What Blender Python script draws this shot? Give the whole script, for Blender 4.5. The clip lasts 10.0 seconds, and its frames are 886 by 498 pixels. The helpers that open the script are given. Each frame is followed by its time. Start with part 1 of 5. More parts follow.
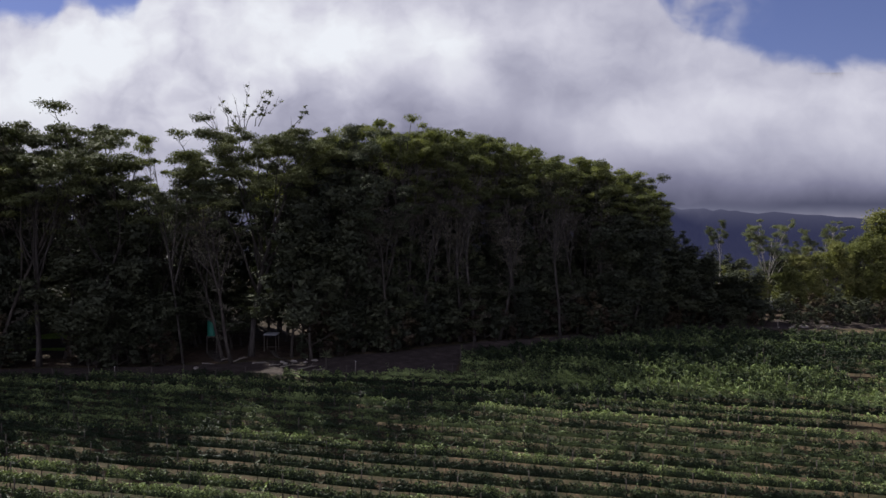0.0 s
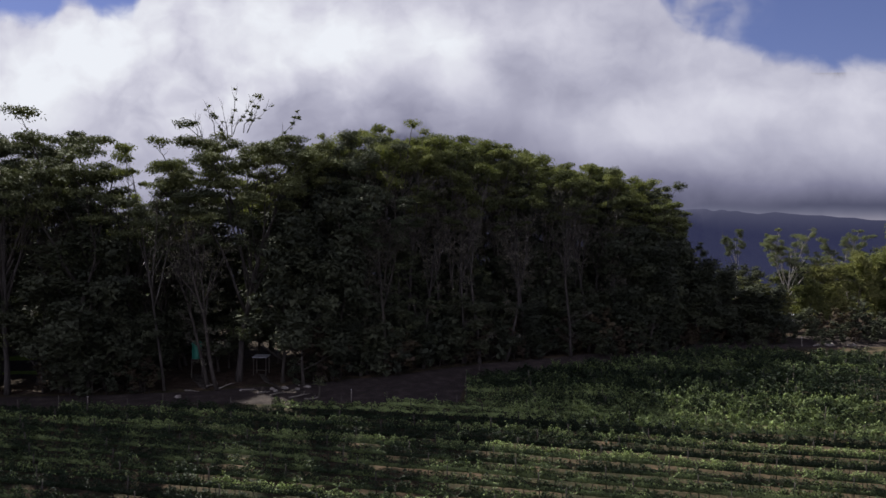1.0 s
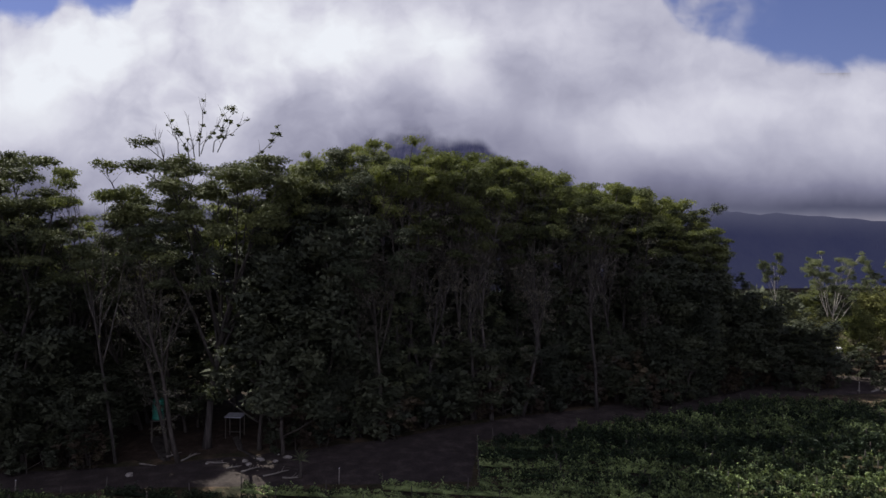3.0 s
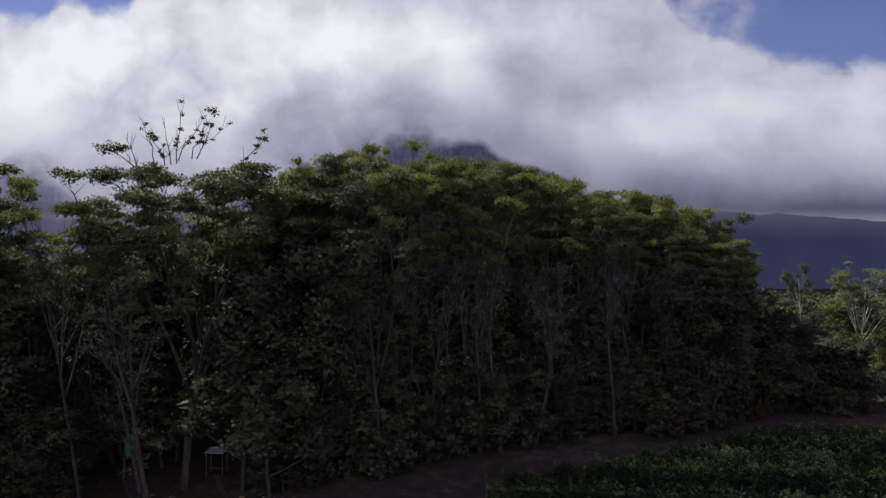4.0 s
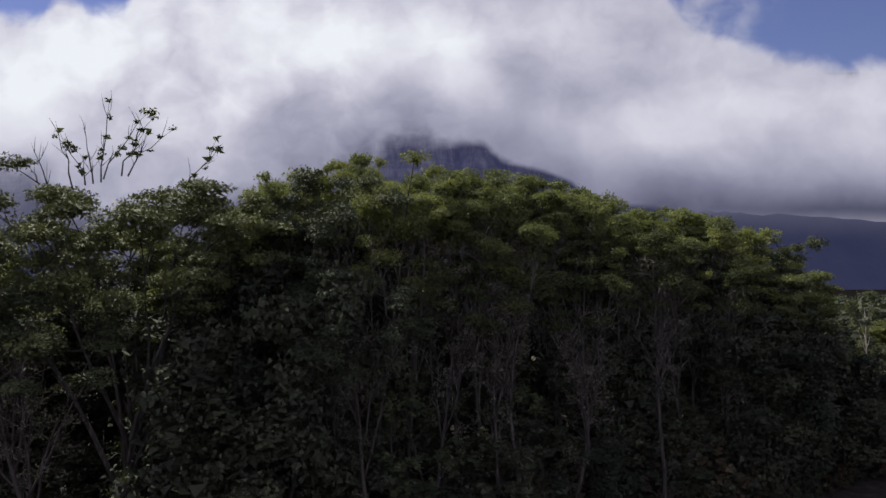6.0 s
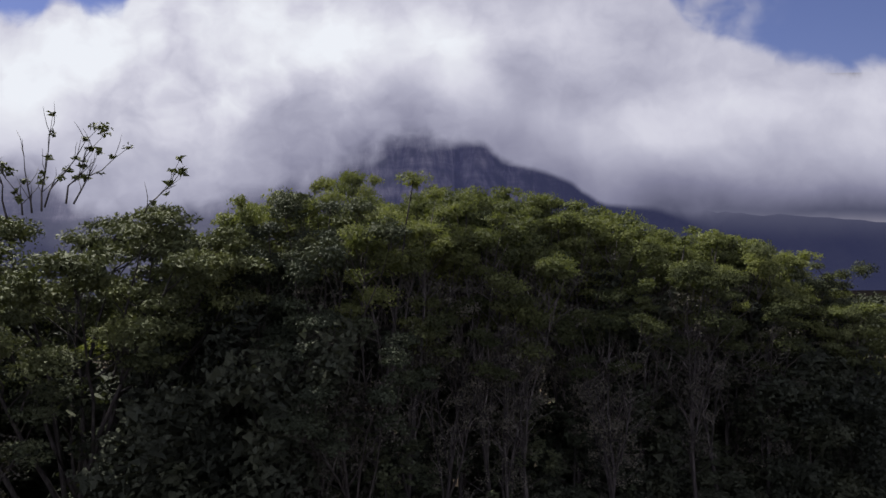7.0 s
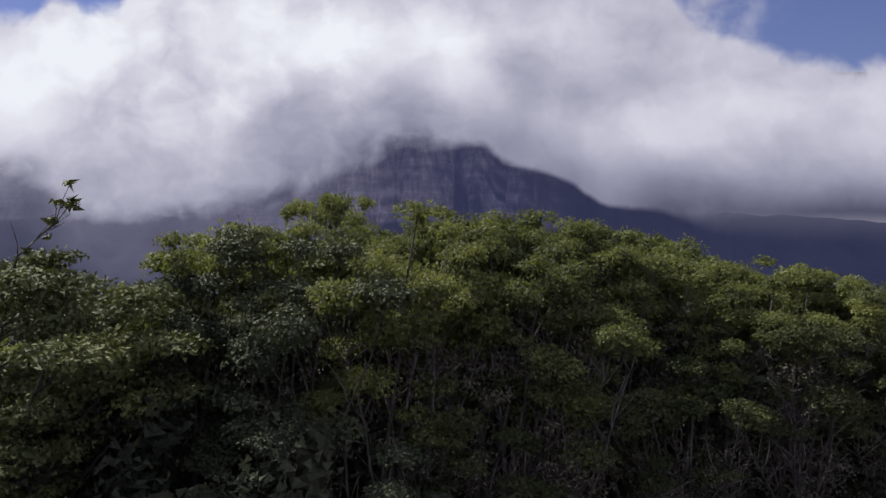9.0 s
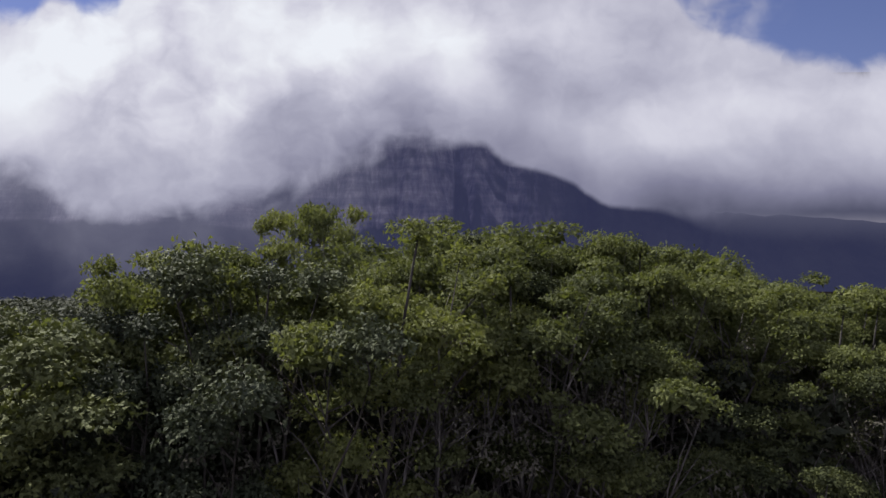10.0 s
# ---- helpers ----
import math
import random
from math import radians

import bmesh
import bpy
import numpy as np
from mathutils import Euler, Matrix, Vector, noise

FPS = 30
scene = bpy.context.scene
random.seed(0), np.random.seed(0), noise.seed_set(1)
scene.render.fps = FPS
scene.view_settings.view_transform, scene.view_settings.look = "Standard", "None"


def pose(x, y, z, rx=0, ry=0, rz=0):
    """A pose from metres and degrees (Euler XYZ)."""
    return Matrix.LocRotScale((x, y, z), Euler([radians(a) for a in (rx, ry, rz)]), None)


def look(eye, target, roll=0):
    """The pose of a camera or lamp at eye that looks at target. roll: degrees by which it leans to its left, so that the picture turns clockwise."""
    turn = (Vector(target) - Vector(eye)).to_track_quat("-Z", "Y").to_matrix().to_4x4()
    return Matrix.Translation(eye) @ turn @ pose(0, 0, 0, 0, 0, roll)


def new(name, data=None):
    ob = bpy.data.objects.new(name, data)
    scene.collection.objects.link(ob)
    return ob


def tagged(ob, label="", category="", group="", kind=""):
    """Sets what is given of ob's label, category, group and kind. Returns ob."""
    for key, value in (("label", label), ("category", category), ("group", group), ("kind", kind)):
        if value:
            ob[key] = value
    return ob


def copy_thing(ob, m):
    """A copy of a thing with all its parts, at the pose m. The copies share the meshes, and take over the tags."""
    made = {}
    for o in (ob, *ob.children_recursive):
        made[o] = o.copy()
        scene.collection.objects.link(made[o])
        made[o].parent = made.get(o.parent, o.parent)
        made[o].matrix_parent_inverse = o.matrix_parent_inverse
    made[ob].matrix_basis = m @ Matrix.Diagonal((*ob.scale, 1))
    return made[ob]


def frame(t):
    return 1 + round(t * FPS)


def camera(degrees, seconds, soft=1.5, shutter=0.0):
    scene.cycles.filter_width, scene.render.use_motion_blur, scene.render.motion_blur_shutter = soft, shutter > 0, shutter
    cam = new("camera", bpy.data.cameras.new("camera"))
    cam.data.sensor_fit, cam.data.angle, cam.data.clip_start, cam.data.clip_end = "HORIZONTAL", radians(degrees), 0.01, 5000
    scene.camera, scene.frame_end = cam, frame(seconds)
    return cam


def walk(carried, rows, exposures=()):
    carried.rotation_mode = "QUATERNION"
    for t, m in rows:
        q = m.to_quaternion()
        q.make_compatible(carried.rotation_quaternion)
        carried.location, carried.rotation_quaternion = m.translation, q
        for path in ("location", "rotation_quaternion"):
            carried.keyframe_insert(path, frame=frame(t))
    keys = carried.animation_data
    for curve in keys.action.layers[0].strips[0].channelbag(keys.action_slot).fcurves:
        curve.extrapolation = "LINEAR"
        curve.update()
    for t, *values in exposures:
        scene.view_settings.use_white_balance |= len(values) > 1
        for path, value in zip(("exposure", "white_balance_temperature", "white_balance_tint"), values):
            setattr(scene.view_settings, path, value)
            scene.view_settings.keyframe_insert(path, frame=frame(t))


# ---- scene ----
cam = camera(64.8, 10.0)
# seconds, then the eye; the gimbal holds the view level and straight ahead (+y)
PATH = [
    (0.0, 0.16, 6.38, 12.68), (0.5, -0.02, 9.44, 13.52), (1.0, -0.19, 12.46, 14.46), (1.5, -0.33, 15.43, 15.48),
    (2.0, -0.48, 18.41, 16.49), (2.5, -0.64, 21.42, 17.42), (4.0, -1.17, 31.02, 19.74), (4.5, -1.36, 34.40, 20.37),
    (5.0, -1.54, 37.93, 21.01), (5.5, -1.67, 41.56, 21.67), (7.0, -1.98, 52.05, 24.86), (7.5, -2.13, 55.47, 25.65),
    (8.0, -2.31, 58.84, 26.40), (8.5, -2.51, 61.89, 26.99), (9.0, -2.71, 64.80, 27.45), (9.5, -2.88, 67.85, 27.94),
    (10.0, -2.96, 71.36, 28.44),
]
walk(cam, [(t, pose(x, y, z, 90, 0, 0)) for t, x, y, z in PATH],
     [(0.0, 0.78, 6350.0, 9.5), (10.0, 0.78, 6350.0, 9.5)])

# ---- light ----
SUN_ELEV, SUN_AZ = 46.5, -40.0          # degrees up, degrees clockwise from +y
world = bpy.data.worlds.new("world")
scene.world = world
world.use_nodes = True
wn, wl = world.node_tree.nodes, world.node_tree.links
sky = wn.new("ShaderNodeTexSky")
sky.sky_type, sky.sun_disc = "NISHITA", False
sky.sun_elevation, sky.sun_rotation = radians(SUN_ELEV), radians(SUN_AZ)
sky.air_density, sky.dust_density, sky.ozone_density, sky.altitude = 1.0, 0.1, 6.0, 800.0
wn["Background"].inputs["Strength"].default_value = 0.074
haze = wn.new("ShaderNodeMix")
haze.data_type, haze.blend_type = "RGBA", "MULTIPLY"
haze.inputs[0].default_value, haze.inputs[7].default_value = 1.0, (0.74, 0.53, 0.60, 1.0)    # the violet cast of this air
wl.new(sky.outputs[0], haze.inputs[6])
# broken cloud over the unseen rest of the sky, added as fill light
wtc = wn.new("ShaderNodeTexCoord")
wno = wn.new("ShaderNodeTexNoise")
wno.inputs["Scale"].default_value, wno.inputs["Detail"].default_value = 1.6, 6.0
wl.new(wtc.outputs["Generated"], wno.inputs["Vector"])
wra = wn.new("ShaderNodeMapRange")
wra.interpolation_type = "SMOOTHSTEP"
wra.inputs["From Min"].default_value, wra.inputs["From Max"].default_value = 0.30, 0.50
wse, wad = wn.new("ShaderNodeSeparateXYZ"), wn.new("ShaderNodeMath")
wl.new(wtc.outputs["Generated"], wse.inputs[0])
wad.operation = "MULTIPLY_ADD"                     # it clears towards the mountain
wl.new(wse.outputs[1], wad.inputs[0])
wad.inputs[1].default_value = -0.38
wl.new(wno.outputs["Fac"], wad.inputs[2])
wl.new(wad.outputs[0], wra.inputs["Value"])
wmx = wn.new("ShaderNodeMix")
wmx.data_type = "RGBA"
wbk = wn.new("ShaderNodeMapRange")                 # brighter behind, towards -y: fill added for the shaded tree faces
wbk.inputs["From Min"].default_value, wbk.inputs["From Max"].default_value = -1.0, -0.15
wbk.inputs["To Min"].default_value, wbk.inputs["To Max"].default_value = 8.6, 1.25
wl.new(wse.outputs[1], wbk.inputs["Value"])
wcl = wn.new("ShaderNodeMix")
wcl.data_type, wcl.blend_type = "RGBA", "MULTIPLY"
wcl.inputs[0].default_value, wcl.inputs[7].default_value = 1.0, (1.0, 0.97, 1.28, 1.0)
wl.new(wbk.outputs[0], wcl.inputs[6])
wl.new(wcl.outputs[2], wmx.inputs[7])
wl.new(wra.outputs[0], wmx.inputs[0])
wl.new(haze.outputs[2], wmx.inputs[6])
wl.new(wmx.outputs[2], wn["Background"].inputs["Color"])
sun = new("sun", bpy.data.lights.new("sun", "SUN"))
sun.data.energy, sun.data.angle, sun.data.color = 5.0, radians(0.6), (1.0, 0.95, 0.86)
sd = Vector((math.sin(radians(SUN_AZ)) * math.cos(radians(SUN_ELEV)), math.cos(radians(SUN_AZ)) * math.cos(radians(SUN_ELEV)), math.sin(radians(SUN_ELEV))))
sun.matrix_world = look(sd * 400, (0, 0, 0))
scene.view_settings.exposure = 0.0


# ---- node helpers ----
class Nodes:
    def __init__(self, name):
        self.mat = bpy.data.materials.new(name)
        self.mat.use_nodes = True
        self.n, self.l = self.mat.node_tree.nodes, self.mat.node_tree.links
        self.n.clear()
        self.out = self.n.new("ShaderNodeOutputMaterial")

    def put(self, sock, v):
        if isinstance(v, bpy.types.NodeSocket):
            self.l.new(v, sock)
        elif v is not None:
            sock.default_value = v

    def m(self, op, a, b=None, c=None, clamp=False):
        n = self.n.new("ShaderNodeMath")
        n.operation, n.use_clamp = op, clamp
        for i, v in enumerate((a, b, c)):
            self.put(n.inputs[i], v)
        return n.outputs[0]

    def node(self, kind, **sockets):
        n = self.n.new(kind)
        for k, v in sockets.items():
            self.put(n.inputs[k.replace("_", " ")], v)
        return n

    def noise(self, vec, scale, detail=4.0, rough=0.55, distort=0.0, dims="3D"):
        n = self.node("ShaderNodeTexNoise", Vector=vec, Scale=scale, Detail=detail, Roughness=rough, Distortion=distort)
        n.noise_dimensions = dims
        return n.outputs["Fac"]

    def ramp(self, fac, stops, mode="LINEAR"):
        n = self.node("ShaderNodeValToRGB", Fac=fac)
        n.color_ramp.interpolation = mode
        e = n.color_ramp.elements
        while len(e) < len(stops):
            e.new(0.5)
        for el, (p, c) in zip(e, stops):
            el.position, el.color = p, (*c, 1.0)
        return n.outputs["Color"]

    def mix(self, fac, a, b, blend="MIX"):
        n = self.n.new("ShaderNodeMix")
        n.data_type, n.blend_type = "RGBA", blend
        self.put(n.inputs[0], fac)
        for s, v in ((n.inputs[6], a), (n.inputs[7], b)):
            self.put(s, (*v, 1.0) if isinstance(v, tuple) and len(v) == 3 else v)
        return n.outputs[2]

    def step(self, x, lo, hi):
        n = self.node("ShaderNodeMapRange", Value=x)
        n.interpolation_type = "SMOOTHSTEP"
        n.inputs["From Min"].default_value, n.inputs["From Max"].default_value = lo, hi
        return n.outputs[0]

    def curve(self, x, pts, x0, x1, y0, y1):
        """A curve through pts (x, y), given within x0..x1 and y0..y1."""
        t = self.m("DIVIDE", self.m("SUBTRACT", x, x0), x1 - x0, clamp=True)
        n = self.node("ShaderNodeFloatCurve", Value=t)
        c = n.mapping.curves[0]
        q = [((a - x0) / (x1 - x0), (b - y0) / (y1 - y0)) for a, b in pts]
        c.points[0].location, c.points[1].location = q[0], q[-1]
        for p in q[1:-1]:
            c.points.new(*p)
        n.mapping.update()
        return self.m("MULTIPLY_ADD", n.outputs[0], y1 - y0, y0)

    def blob(self, x, y, cx, cy, sx, sy):
        a = self.m("POWER", self.m("DIVIDE", self.m("SUBTRACT", x, cx), sx), 2.0)
        b = self.m("POWER", self.m("DIVIDE", self.m("SUBTRACT", y, cy), sy), 2.0)
        return self.m("EXPONENT", self.m("MULTIPLY", self.m("ADD", a, b), -1.0))

    def bump(self, height, strength, distance):
        return self.node("ShaderNodeBump", Height=height, Strength=strength, Distance=distance).outputs[0]

    def solid(self, colour, rough=0.8, normal=None, spec=0.3, metal=0.0):
        p = self.node("ShaderNodeBsdfPrincipled", Base_Color=colour if not isinstance(colour, tuple) else (*colour, 1.0), Roughness=rough, Metallic=metal)
        p.inputs["Specular IOR Level"].default_value = spec
        if normal is not None:
            self.l.new(normal, p.inputs["Normal"])
        self.l.new(p.outputs[0], self.out.inputs["Surface"])
        return self.mat

    def pos(self):
        return self.n.new("ShaderNodeNewGeometry").outputs["Position"]

    def obj(self):
        return self.n.new("ShaderNodeTexCoord").outputs["Object"]


def leaf_material(name, dark, mid, light, gloss=0.75, through_light=0.12, sheen=0.04, vary=0.3, speck=1.1):
    k = Nodes(name)
    g = k.n.new("ShaderNodeNewGeometry")
    info = k.n.new("ShaderNodeObjectInfo")
    r = g.outputs["Random Per Island"]
    big = k.noise(g.outputs["Position"], 0.35, 2.0)
    fac = k.m("ADD", k.m("MULTIPLY", r, vary), k.m("MULTIPLY", k.m("SUBTRACT", big, 0.01 + vary / 2), 1.0), clamp=True)
    fac = k.m("ADD", fac, k.m("MULTIPLY", k.m("SUBTRACT", info.outputs["Random"], 0.5), 0.5), clamp=True)
    fine = k.noise(g.outputs["Position"], 11.0, 3.0, 0.6)
    fac = k.m("ADD", fac, k.m("MULTIPLY", k.m("SUBTRACT", fine, 0.5), speck), clamp=True)
    col = k.ramp(fac, [(0.0, dark), (0.5, mid), (1.0, light)])
    p = k.node("ShaderNodeBsdfPrincipled", Base_Color=col, Roughness=gloss)
    p.inputs["Specular IOR Level"].default_value = sheen
    k.l.new(k.bump(fine, 0.8, 0.12), p.inputs["Normal"])
    tr = k.node("ShaderNodeBsdfTranslucent", Color=k.mix(1.0, col, (1.25, 1.3, 0.6), "MULTIPLY"))
    mx = k.node("ShaderNodeMixShader", Fac=through_light)
    k.l.new(p.outputs[0], mx.inputs[1])
    k.l.new(tr.outputs[0], mx.inputs[2])
    k.l.new(mx.outputs[0], k.out.inputs["Surface"])
    return k.mat


def bark_material(name, a, b, c):
    k = Nodes(name)
    o = k.obj()
    s = k.node("ShaderNodeMapping", Vector=o)
    s.inputs["Scale"].default_value = (2.2, 2.2, 0.35)
    n1, n2 = k.noise(s.outputs[0], 2.0, 5.0, 0.65), k.noise(o, 9.0, 3.0)
    col = k.ramp(n1, [(0.3, a), (0.5, b), (0.68, c)])
    col = k.mix(k.m("MULTIPLY", n2, 0.45), col, a)
    return k.solid(col, 0.75, k.bump(n1, 0.5, 0.05), 0.2)


def earth_material(name, stops, scale=0.5, bump=0.12):
    k = Nodes(name)
    p = k.pos()
    n1, n2, n3 = k.noise(p, scale, 6.0, 0.62), k.noise(p, scale * 9, 4.0, 0.6), k.noise(p, 0.06, 3.0)
    f = k.m("ADD", k.m("MULTIPLY", n1, 0.55), k.m("MULTIPLY", n2, 0.25))
    f = k.m("ADD", f, k.m("MULTIPLY", n3, 0.2))
    col = k.ramp(f, stops)
    return k.solid(col, 0.95, k.bump(k.m("ADD", n2, n1), 0.7, bump), 0.1)


LEAF_GUM = leaf_material("gum_leaf", (0.052, 0.061, 0.032), (0.118, 0.132, 0.052), (0.195, 0.208, 0.076), 0.6, 0.26, 0.06, 0.14, 0.4)
# gum leaf at about three quarters, darkened because these crowns stand backlit
LEAF_WEST_SHADED = leaf_material("shaded_western_gum_leaf", (0.042, 0.049, 0.030), (0.092, 0.104, 0.046), (0.175, 0.187, 0.066), 0.6, 0.06, 0.06, 0.16, 0.45)
LEAF_DUSK = leaf_material("dull_gum_leaf", (0.030, 0.036, 0.025), (0.060, 0.071, 0.042), (0.115, 0.128, 0.060), 0.6, 0.05, 0.06, 0.16, 0.45)
LEAF_DARK = leaf_material("dark_leaf", (0.027, 0.031, 0.024), (0.048, 0.054, 0.036), (0.082, 0.090, 0.052), 0.7, 0.08, 0.06, 0.2, 0.5)
LEAF_BRIGHT = leaf_material("bright_leaf", (0.05, 0.060, 0.024), (0.125, 0.135, 0.050), (0.22, 0.215, 0.085), 0.7, 0.2)
LEAF_GREY = leaf_material("grey_leaf", (0.055, 0.064, 0.040), (0.115, 0.128, 0.078), (0.18, 0.195, 0.115), 0.7, 0.3)
LEAF_VINE = leaf_material("vine_leaf", (0.010, 0.016, 0.009), (0.025, 0.039, 0.019), (0.30, 0.375, 0.145), 0.45, 0.12, 0.12, 0.5, 0.5)
GRASS = leaf_material("grass_blade", (0.026, 0.034, 0.011), (0.055, 0.056, 0.022), (0.12, 0.105, 0.05), 0.7, 0.2)
# gum leaf again, darkened for front and inner leaves in shade
LEAF_SHADED = leaf_material("edge_leaf", (0.022, 0.028, 0.016), (0.052, 0.060, 0.028), (0.10, 0.11, 0.045))
BARK_TWIG = bark_material("twig_bark", (0.042, 0.036, 0.032), (0.12, 0.106, 0.094), (0.30, 0.275, 0.245))
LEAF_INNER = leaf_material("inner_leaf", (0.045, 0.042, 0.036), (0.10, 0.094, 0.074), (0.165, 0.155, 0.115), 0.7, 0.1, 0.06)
LEAF_BROWN = leaf_material("brown_leaf", (0.022, 0.018, 0.014), (0.052, 0.040, 0.030), (0.09, 0.075, 0.045))
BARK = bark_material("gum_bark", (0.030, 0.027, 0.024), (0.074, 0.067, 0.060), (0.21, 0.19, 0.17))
# gum bark again, darkened for trunks and limbs that stand in shade
BARK_SHADED = bark_material("shaded_bark", (0.018, 0.0155, 0.014), (0.042, 0.037, 0.033), (0.10, 0.089, 0.079))
BARK_PALE = bark_material("pale_bark", (0.18, 0.16, 0.13), (0.40, 0.37, 0.32), (0.55, 0.52, 0.46))
BARK_DARK = bark_material("dark_bark", (0.02, 0.017, 0.015), (0.048, 0.041, 0.034), (0.09, 0.078, 0.067))
POST_WOOD = bark_material("post_wood", (0.03, 0.025, 0.021), (0.065, 0.056, 0.047), (0.12, 0.105, 0.09))
SOIL = earth_material("field_soil", [(0.36, (0.016, 0.017, 0.009)), (0.46, (0.030, 0.028, 0.015)), (0.54, (0.062, 0.046, 0.029)), (0.70, (0.15, 0.098, 0.064))])
TRACK = earth_material("track_earth", [(0.3, (0.018, 0.0145, 0.0135)), (0.5, (0.036, 0.029, 0.027)), (0.7, (0.09, 0.072, 0.063))], 0.8, 0.08)
LITTER = earth_material("leaf_litter", [(0.3, (0.015, 0.012, 0.009)), (0.5, (0.035, 0.025, 0.018)), (0.7, (0.085, 0.06, 0.042))], 1.2, 0.15)


# ---- mesh helpers ----
def mesh_of(name, verts, faces, mats, smooth=False):
    me = bpy.data.meshes.new(name)
    v = np.asarray(verts, dtype=np.float32).reshape(-1, 3)
    if isinstance(faces, np.ndarray):
        n, k = faces.shape
        me.vertices.add(len(v))
        me.vertices.foreach_set("co", v.ravel())
        me.loops.add(n * k)
        me.loops.foreach_set("vertex_index", faces.astype(np.int32).ravel())
        me.polygons.add(n)
        me.polygons.foreach_set("loop_start", np.arange(0, n * k, k, dtype=np.int32))
        me.update(calc_edges=True)
        me.validate()
    else:
        me.from_pydata(v.tolist(), [], faces)
    for m_ in mats if isinstance(mats, (list, tuple)) else [mats]:
        me.materials.append(m_)
    if smooth:
        me.polygons.foreach_set("use_smooth", [True] * len(me.polygons))
    return me


def part(name, me, parent, label="", kind=""):
    ob = new(name, me)
    ob.parent = parent
    return tagged(ob, label, "", "", kind)


class Tube:
    """Collects tapered, bent tubes into one mesh."""
    def __init__(self):
        self.v, self.f = [], []

    def add(self, pts, radii, sides=6):
        base = len(self.v)
        pts = [Vector(p) for p in pts]
        for i, (p, r) in enumerate(zip(pts, radii)):
            d = (pts[min(i + 1, len(pts) - 1)] - pts[max(i - 1, 0)]).normalized()
            a = d.orthogonal().normalized() if abs(d.z) < 0.9 else Vector((1, 0, 0)).cross(d).normalized()
            b = d.cross(a)
            for s in range(sides):
                w = 2 * math.pi * s / sides
                self.v.append(tuple(p + (a * math.cos(w) + b * math.sin(w)) * r))
        for i in range(len(pts) - 1):
            for s in range(sides):
                q, t = base + i * sides, (s + 1) % sides
                self.f.append((q + s, q + t, q + sides + t, q + sides + s))
        self.f.append(tuple(base + (len(pts) - 1) * sides + s for s in range(sides)))
        self.f.append(tuple(base + s for s in reversed(range(sides))))

    def mesh(self, name, mat):
        return mesh_of(name, self.v, self.f, mat, True)


def unit(a):
    return a / np.maximum(np.linalg.norm(a, axis=1, keepdims=True), 1e-6)


def leaves(rng, pts, axis, normal, length, width):
    """Folded leaf blades at pts, along axis, facing normal."""
    n = len(pts)
    axis = unit(axis)
    side = unit(np.cross(axis, normal))
    up = np.cross(side, axis)
    ln, wd = np.broadcast_to(length, n)[:, None], np.broadcast_to(width, n)[:, None]
    v = np.empty((n, 4, 3))
    v[:, 0] = pts
    v[:, 1] = pts + axis * ln * 0.45 + side * wd * 0.5 + up * wd * 0.15
    v[:, 2] = pts + axis * ln - up * ln * 0.12
    v[:, 3] = pts + axis * ln * 0.45 - side * wd * 0.5 + up * wd * 0.15
    return v.reshape(-1, 3), np.arange(n * 4).reshape(n, 4)


def sickles(pts, axis, normal, length, width):
    """Gum leaves, each one bent blade of three corners."""
    n = len(pts)
    axis = unit(axis)
    side = unit(np.cross(axis, normal))
    v = np.empty((n, 3, 3))
    v[:, 0] = pts
    v[:, 1] = pts + axis * (length * 0.42)[:, None] + side * width[:, None]
    v[:, 2] = pts + axis * length[:, None] - side * (width * 0.25)[:, None]
    return v.reshape(-1, 3), np.arange(n * 3).reshape(n, 3)


def clump_leaves(rng, clumps, per, length, width, droop=0.3):
    """Leaves over domed pads, each (centre, radius, height): a close shell on top, few below."""
    c = np.array([q[0] for q in clumps])
    r = np.array([q[1] for q in clumps])
    h = np.array([q[2] for q in clumps])
    idx = np.repeat(np.arange(len(c)), np.clip((per * (r / r.mean()) ** 2).astype(int), 6, 2 * per + 6))
    n = len(idx)
    d = unit(rng.normal(size=(n, 3)))
    d[:, 2] = np.where((d[:, 2] < -0.15) & (rng.random(n) < 0.85), -d[:, 2], d[:, 2])
    rad = 1.0 - 0.6 * rng.random(n) ** 1.3
    # lumps on the pad, so that no outline is smooth
    ph = rng.uniform(0, 6.28, len(c))[idx]
    ang = np.arctan2(d[:, 1], d[:, 0])
    rad *= 1.0 + 0.16 * np.sin(3 * ang + ph) + 0.10 * np.sin(7 * ang + 2 * ph + 4 * d[:, 2])
    p = c[idx] + d * rad[:, None] * np.stack([r[idx], r[idx], h[idx]], 1)
    ax = d * np.array([0.4, 0.4, 0.0]) + rng.normal(size=(n, 3)) * 0.6 - np.array([0, 0, droop])
    nm = d * 1.0 + rng.normal(size=(n, 3)) * 0.28 + np.array([0, 0, 0.3])
    s = rng.uniform(0.7, 1.35, n)
    return sickles(p, ax, nm, length * s, width * s)


